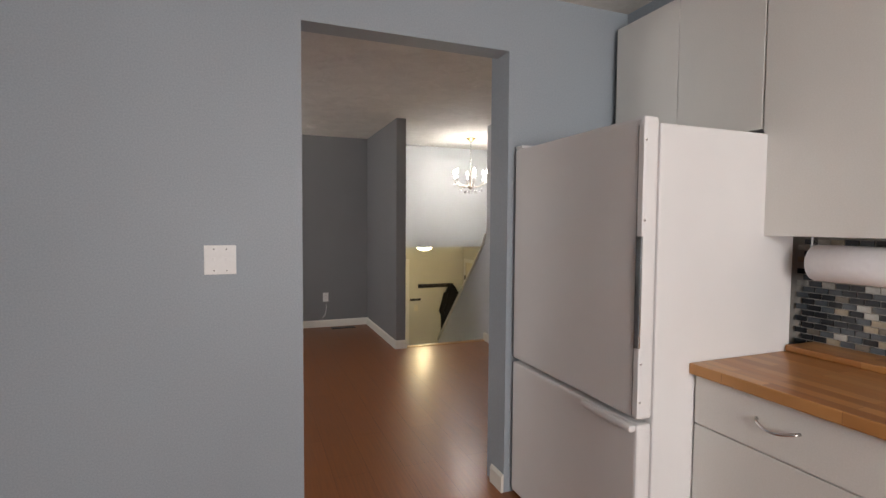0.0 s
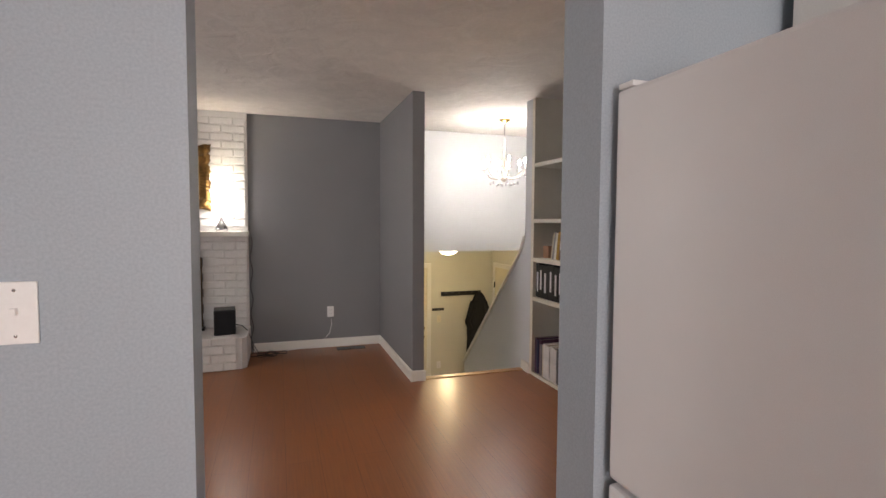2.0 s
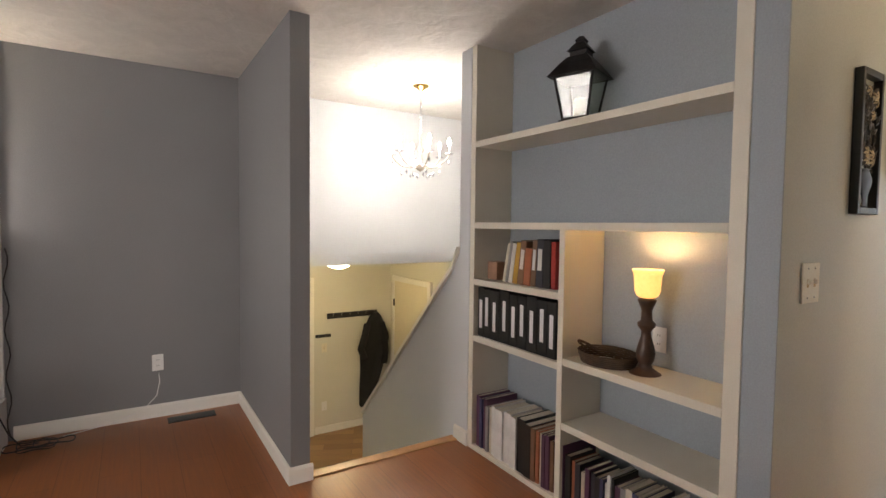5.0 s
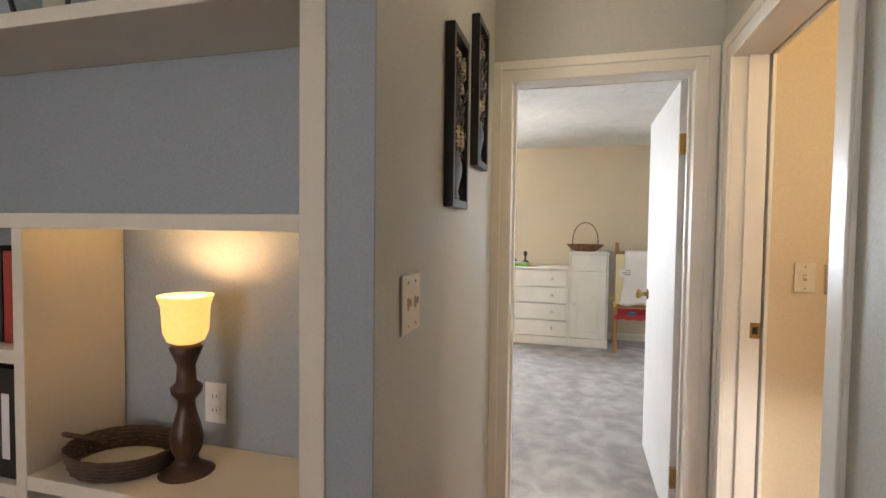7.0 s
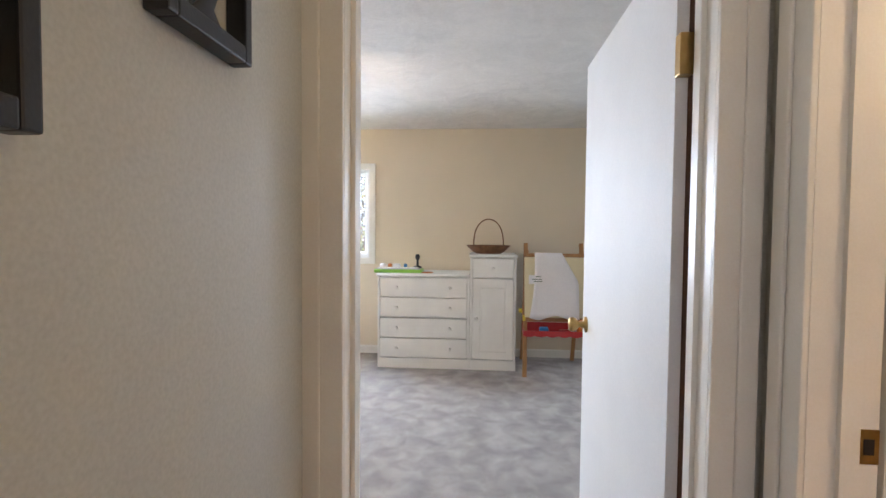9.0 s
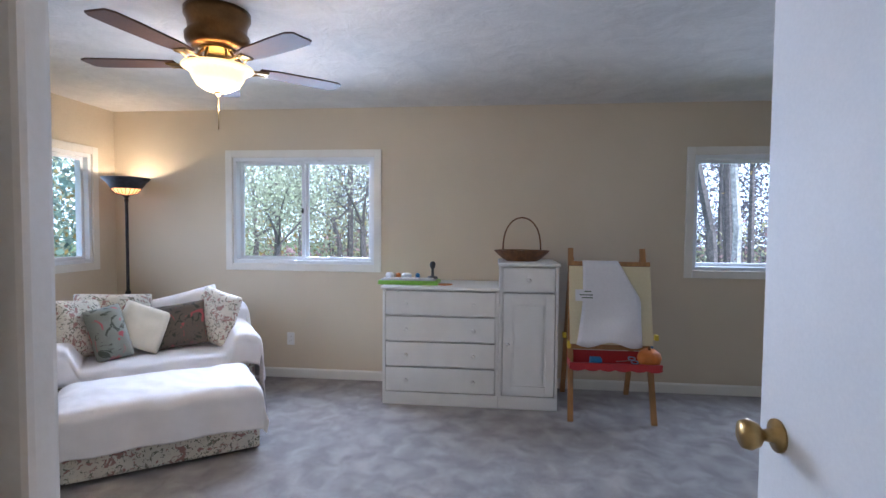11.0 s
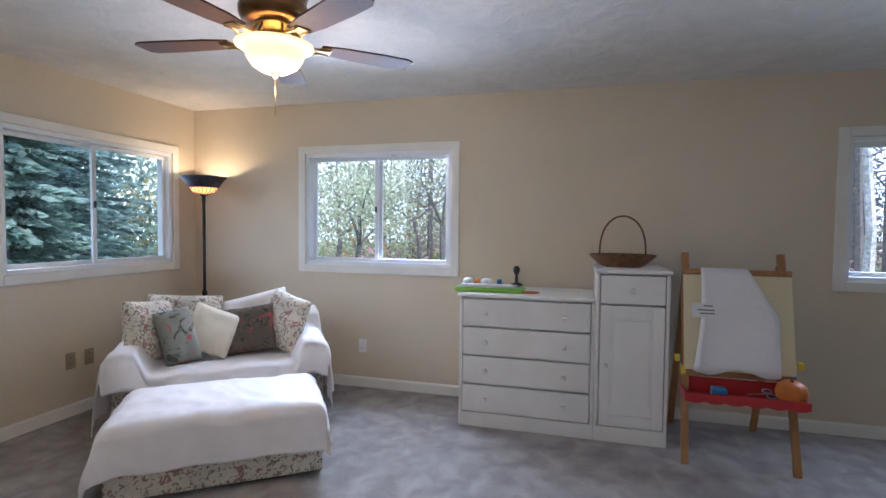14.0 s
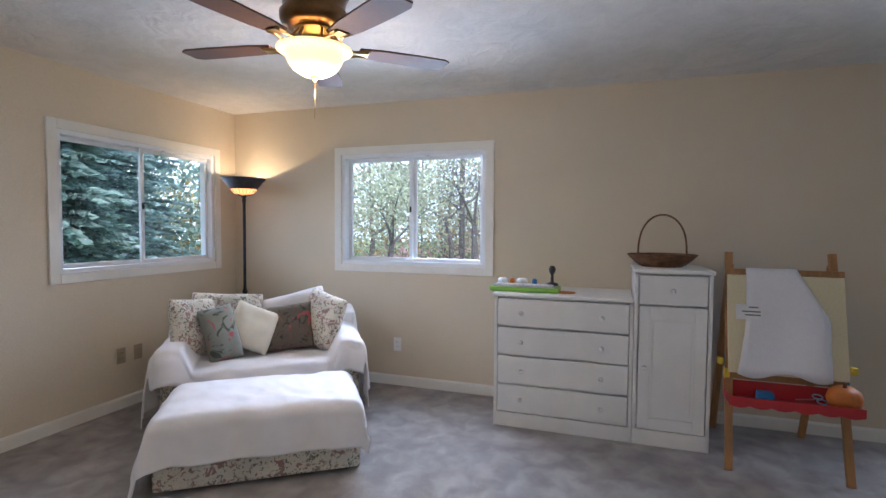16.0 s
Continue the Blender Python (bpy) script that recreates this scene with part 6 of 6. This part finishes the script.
def shrub(x, y, r, h, seed, material, label):
    rng = np.random.default_rng(seed)
    root = thing("shrub", pose(x, y, -0.75), label, "shrub", "shrubs at the wood's edge")
    bm = bmesh.new()
    pts = []
    for k in range(16):
        a, q = rng.uniform(0, 6.28), rng.uniform(0.2, 1)
        tip = (r * q * math.cos(a), r * q * math.sin(a), h * rng.uniform(0.6, 1.05) * (1 - 0.4 * q))
        rod(bm, (0.1 * math.cos(a), 0.1 * math.sin(a), 0), tip, 0.012, 4, 0.004)
        for s in np.linspace(0.35, 1.0, 9):
            pts.append(np.array(tip) * s)
    part("stem", bm, BARK, root)
    t = np.array(pts)
    c = t[rng.integers(0, len(t), 1500)] + rng.normal(0, 0.16, (1500, 3))
    me = quads("leaves", c, rng.normal(size=c.shape), 0.11, 0.07, rng)
    me.materials.append(material)
    new("leaves", me).parent = root
    return root


# north: a row of spruces beyond a strip of lawn
for k, (x, y, h, r) in enumerate(((10.6, 13.0, 5.2, 1.7), (8.2, 17.5, 9.5, 2.5), (13.2, 16.5, 10, 2.7), (11.0, 20.5, 13, 3.1), (16.5, 19.5, 12, 3.0), (6.0, 20.0, 12, 3.0), (19.5, 14.5, 8.0, 2.5), (15.0, 24.0, 14, 3.2))):
    spruce(x, y, h, r, 20 + k, NEEDLE if k % 3 else NEEDLE2, "tall spruce with drooping blue-green branches" if h > 8 else "young blue-green spruce on the lawn")
# east: mixed autumn wood
for k, (x, y, h, lv) in enumerate(((17.5, 9.6, 8.0, 2600), (19.0, 6.2, 9, 1800), (22.0, 8.0, 11, 2400), (20.5, 11.8, 9, 2600), (24.5, 5.2, 11, 1500), (26, 10.2, 12, 2600), (17.5, 12.2, 6.5, 2600))):
    broadleaf(x, y, h, 50 + k, (GLEAF, YLEAF, GLEAF)[k % 3], lv, "half-bare tree with pale green autumn leaves", BARK, 0.2, 0.11)
for k, (x, y, h, lv) in enumerate(((15.5, -0.6, 11, 350), (17.0, -2.6, 12, 350), (18.5, 0.4, 12, 450), (19.5, -4.2, 12, 400), (21.5, -1.6, 13, 500), (23.0, 1.2, 13, 500), (22.5, -5.8, 13, 500), (26.0, -3.0, 14, 800), (27.0, -7.5, 14, 800), (28.0, 0.0, 14, 900), (17.0, -5.6, 10, 300), (30.0, 3.2, 13, 1200))):
    broadleaf(x, y, h, 80 + k, (OLEAF, YLEAF)[k % 2], lv, "tall nearly bare woodland tree", BIRCH if k == 3 else BARK, 0.36, 0.09)
for k, (x, y, r, h, mm) in enumerate(((14.0, 6.9, 1.3, 1.5, PLEAF), (14.6, 5.6, 1.3, 1.45, PLEAF), (15.2, 8.2, 1.3, 1.55, PLEAF), (15.0, 4.4, 1.2, 1.0, PLEAF), (16.0, 0.6, 1.4, 1.6, YLEAF), (17.0, -1.4, 1.5, 1.5, GLEAF), (18.0, -3.6, 1.5, 1.4, PLEAF), (16.5, -4.2, 1.4, 1.3, GLEAF), (19.0, 2.0, 1.6, 1.8, GLEAF))):
    shrub(x, y, r, h, 120 + k, mm, "low shrub with dusty pink leaves" if mm is PLEAF else "leafy green and yellow undergrowth shrub")

# the wood behind: joined leaves and thin trunks, too many to count
rng = np.random.default_rng(5)


def far_wood(name, count, a0, a1, r0, r1, h, material, leaf):
    a, r = np.radians(rng.uniform(a0, a1, count)), rng.uniform(r0, r1, count)
    clump = 0.5 + 0.5 * np.sin(a * 43 + r) * np.sin(a * 17)
    z = rng.beta(1.1, 1.9, count) * h * (0.55 + 0.45 * clump)
    c = np.c_[6 + r * np.cos(a), 3.5 + r * np.sin(a), z - 0.75]
    me = quads(name, c, rng.normal(size=c.shape), leaf, leaf * 0.7, rng)
    me.materials.append(material)
    return tagged(new(name, me), "dense far woodland foliage", "woods", kind="stuff")


far_wood("far_foliage", 22000, 15, 62, 24, 40, 11, GLEAF, 0.24)
far_wood("far_foliage", 6000, 5, 62, 22, 38, 8, OLEAF, 0.22)
far_wood("far_foliage", 15000, 45, 110, 22, 36, 12, NEEDLE2, 0.36)
far_wood("far_foliage", 60000, -55, 20, 24, 46, 14, leafmat("grey_brown_twigs", (0.24, 0.22, 0.23)), 0.22)
far_wood("far_foliage", 5000, -55, 20, 18, 36, 4.0, YLEAF, 0.20)
far_wood("far_foliage", 3500, -55, 30, 17, 34, 3.0, PLEAF, 0.20)
tw = bmesh.new()
for k in range(90):
    a, r = math.radians(rng.uniform(-55, 35)), rng.uniform(15, 40)
    x, y = 6 + r * math.cos(a), 3.5 + r * math.sin(a)
    lean = rng.normal(0, 0.5, 2)
    rod(tw, (x, y, -0.75), (x + lean[0], y + lean[1], rng.uniform(8, 15)), rng.uniform(0.05, 0.14), 6, 0.03)
    for q in range(4):
        z = rng.uniform(2, 8)
        rod(tw, (x + lean[0] * z / 12, y + lean[1] * z / 12, z), (x + rng.normal(0, 1.2), y + rng.normal(0, 1.2), z + rng.uniform(0.8, 2.5)), 0.035, 4, 0.01)
tagged(part("far_trunks", tw, BARK), "many thin grey trunks deep in the wood", "woods", kind="stuff")

# ---- bricks and tiles ----
rk = random.Random(11)


def brick_mesh(length, height, depth, seed):
    q = random.Random(seed)
    bm = boxes((0, length, -depth, 0, 0, height))
    bmesh.ops.bevel(bm, geom=list(bm.edges), offset=0.006, segments=1, affect="EDGES")
    for v in bm.verts:
        v.co.x += q.uniform(-0.002, 0.002)
        v.co.y += q.uniform(-0.002, 0.002)
        v.co.z += q.uniform(-0.002, 0.002)
    return as_mesh("brick", bm, BRICKW)


BL, BH, PITCH = 0.205, 0.067, 0.0775
FULL = [brick_mesh(BL, BH, 0.022, s) for s in range(6)]
HALF = [brick_mesh(BL / 2 - 0.005, BH, 0.022, 30 + s) for s in range(3)]


def lay(parent, x0, x1, rows, z0, face, keep, turn=None):
    for row in range(rows):
        x = x0
        first = row % 2 == 1
        while x < x1 - 0.05:
            half = first or x + BL > x1 + 0.01
            first = False
            w = BL / 2 - 0.005 if half else BL
            z = z0 + row * PITCH
            if keep(x + w / 2, z + BH / 2) and x + w < x1 + 0.02:
                b = new("brick", rk.choice(HALF if half else FULL))
                b.parent = parent
                b.matrix_basis = pose(x + rk.uniform(-0.002, 0.002), face + rk.uniform(-0.002, 0.003), z)
            x += w + 0.0105


lay(chim, -1.965, -0.125, 27, 0.295, 6.472, lambda x, z: z < H - 0.03 and not (-1.655 < x < -0.545 and z < 1.01) and not (1.20 < z < 1.26))
lay(hearth, -2.25, -0.15, 4, 0.002, 5.905, lambda x, z: z < 0.29)

TILES = [mat("mosaic_glass_" + n_, c, 0.15, 0, 0.15, 20) for n_, c in (("charcoal", (0.03, 0.032, 0.036)), ("slate", (0.10, 0.115, 0.13)), ("taupe", (0.20, 0.17, 0.14)), ("sand", (0.42, 0.36, 0.27)), ("pearl", (0.55, 0.55, 0.52)))]
splash = struct("backsplash", boxes((1.852, 1.8595, 0.55, 1.40, 0.862, 1.293)), mat("pale_grout", (0.42, 0.40, 0.37), 0.8), "mosaic tile backsplash in black, grey and sand", "backsplash")
tiles = []
for m_ in TILES:
    tiles.append(as_mesh("tile", boxes((-0.006, 0, 0.0015, 0.0455, 0.0015, 0.0215), bevel=0.0015), m_))
for row in range(18):
    for col in range(17):
        y = 0.56 + col * 0.048 + (0.024 if row % 2 else 0)
        if y < 1.345:
            t_ = new("tile", rk.choice(tiles + tiles[:2] * 2))
            t_.parent = splash
            t_.matrix_basis = pose(1.852, y, 0.864 + row * 0.0235)
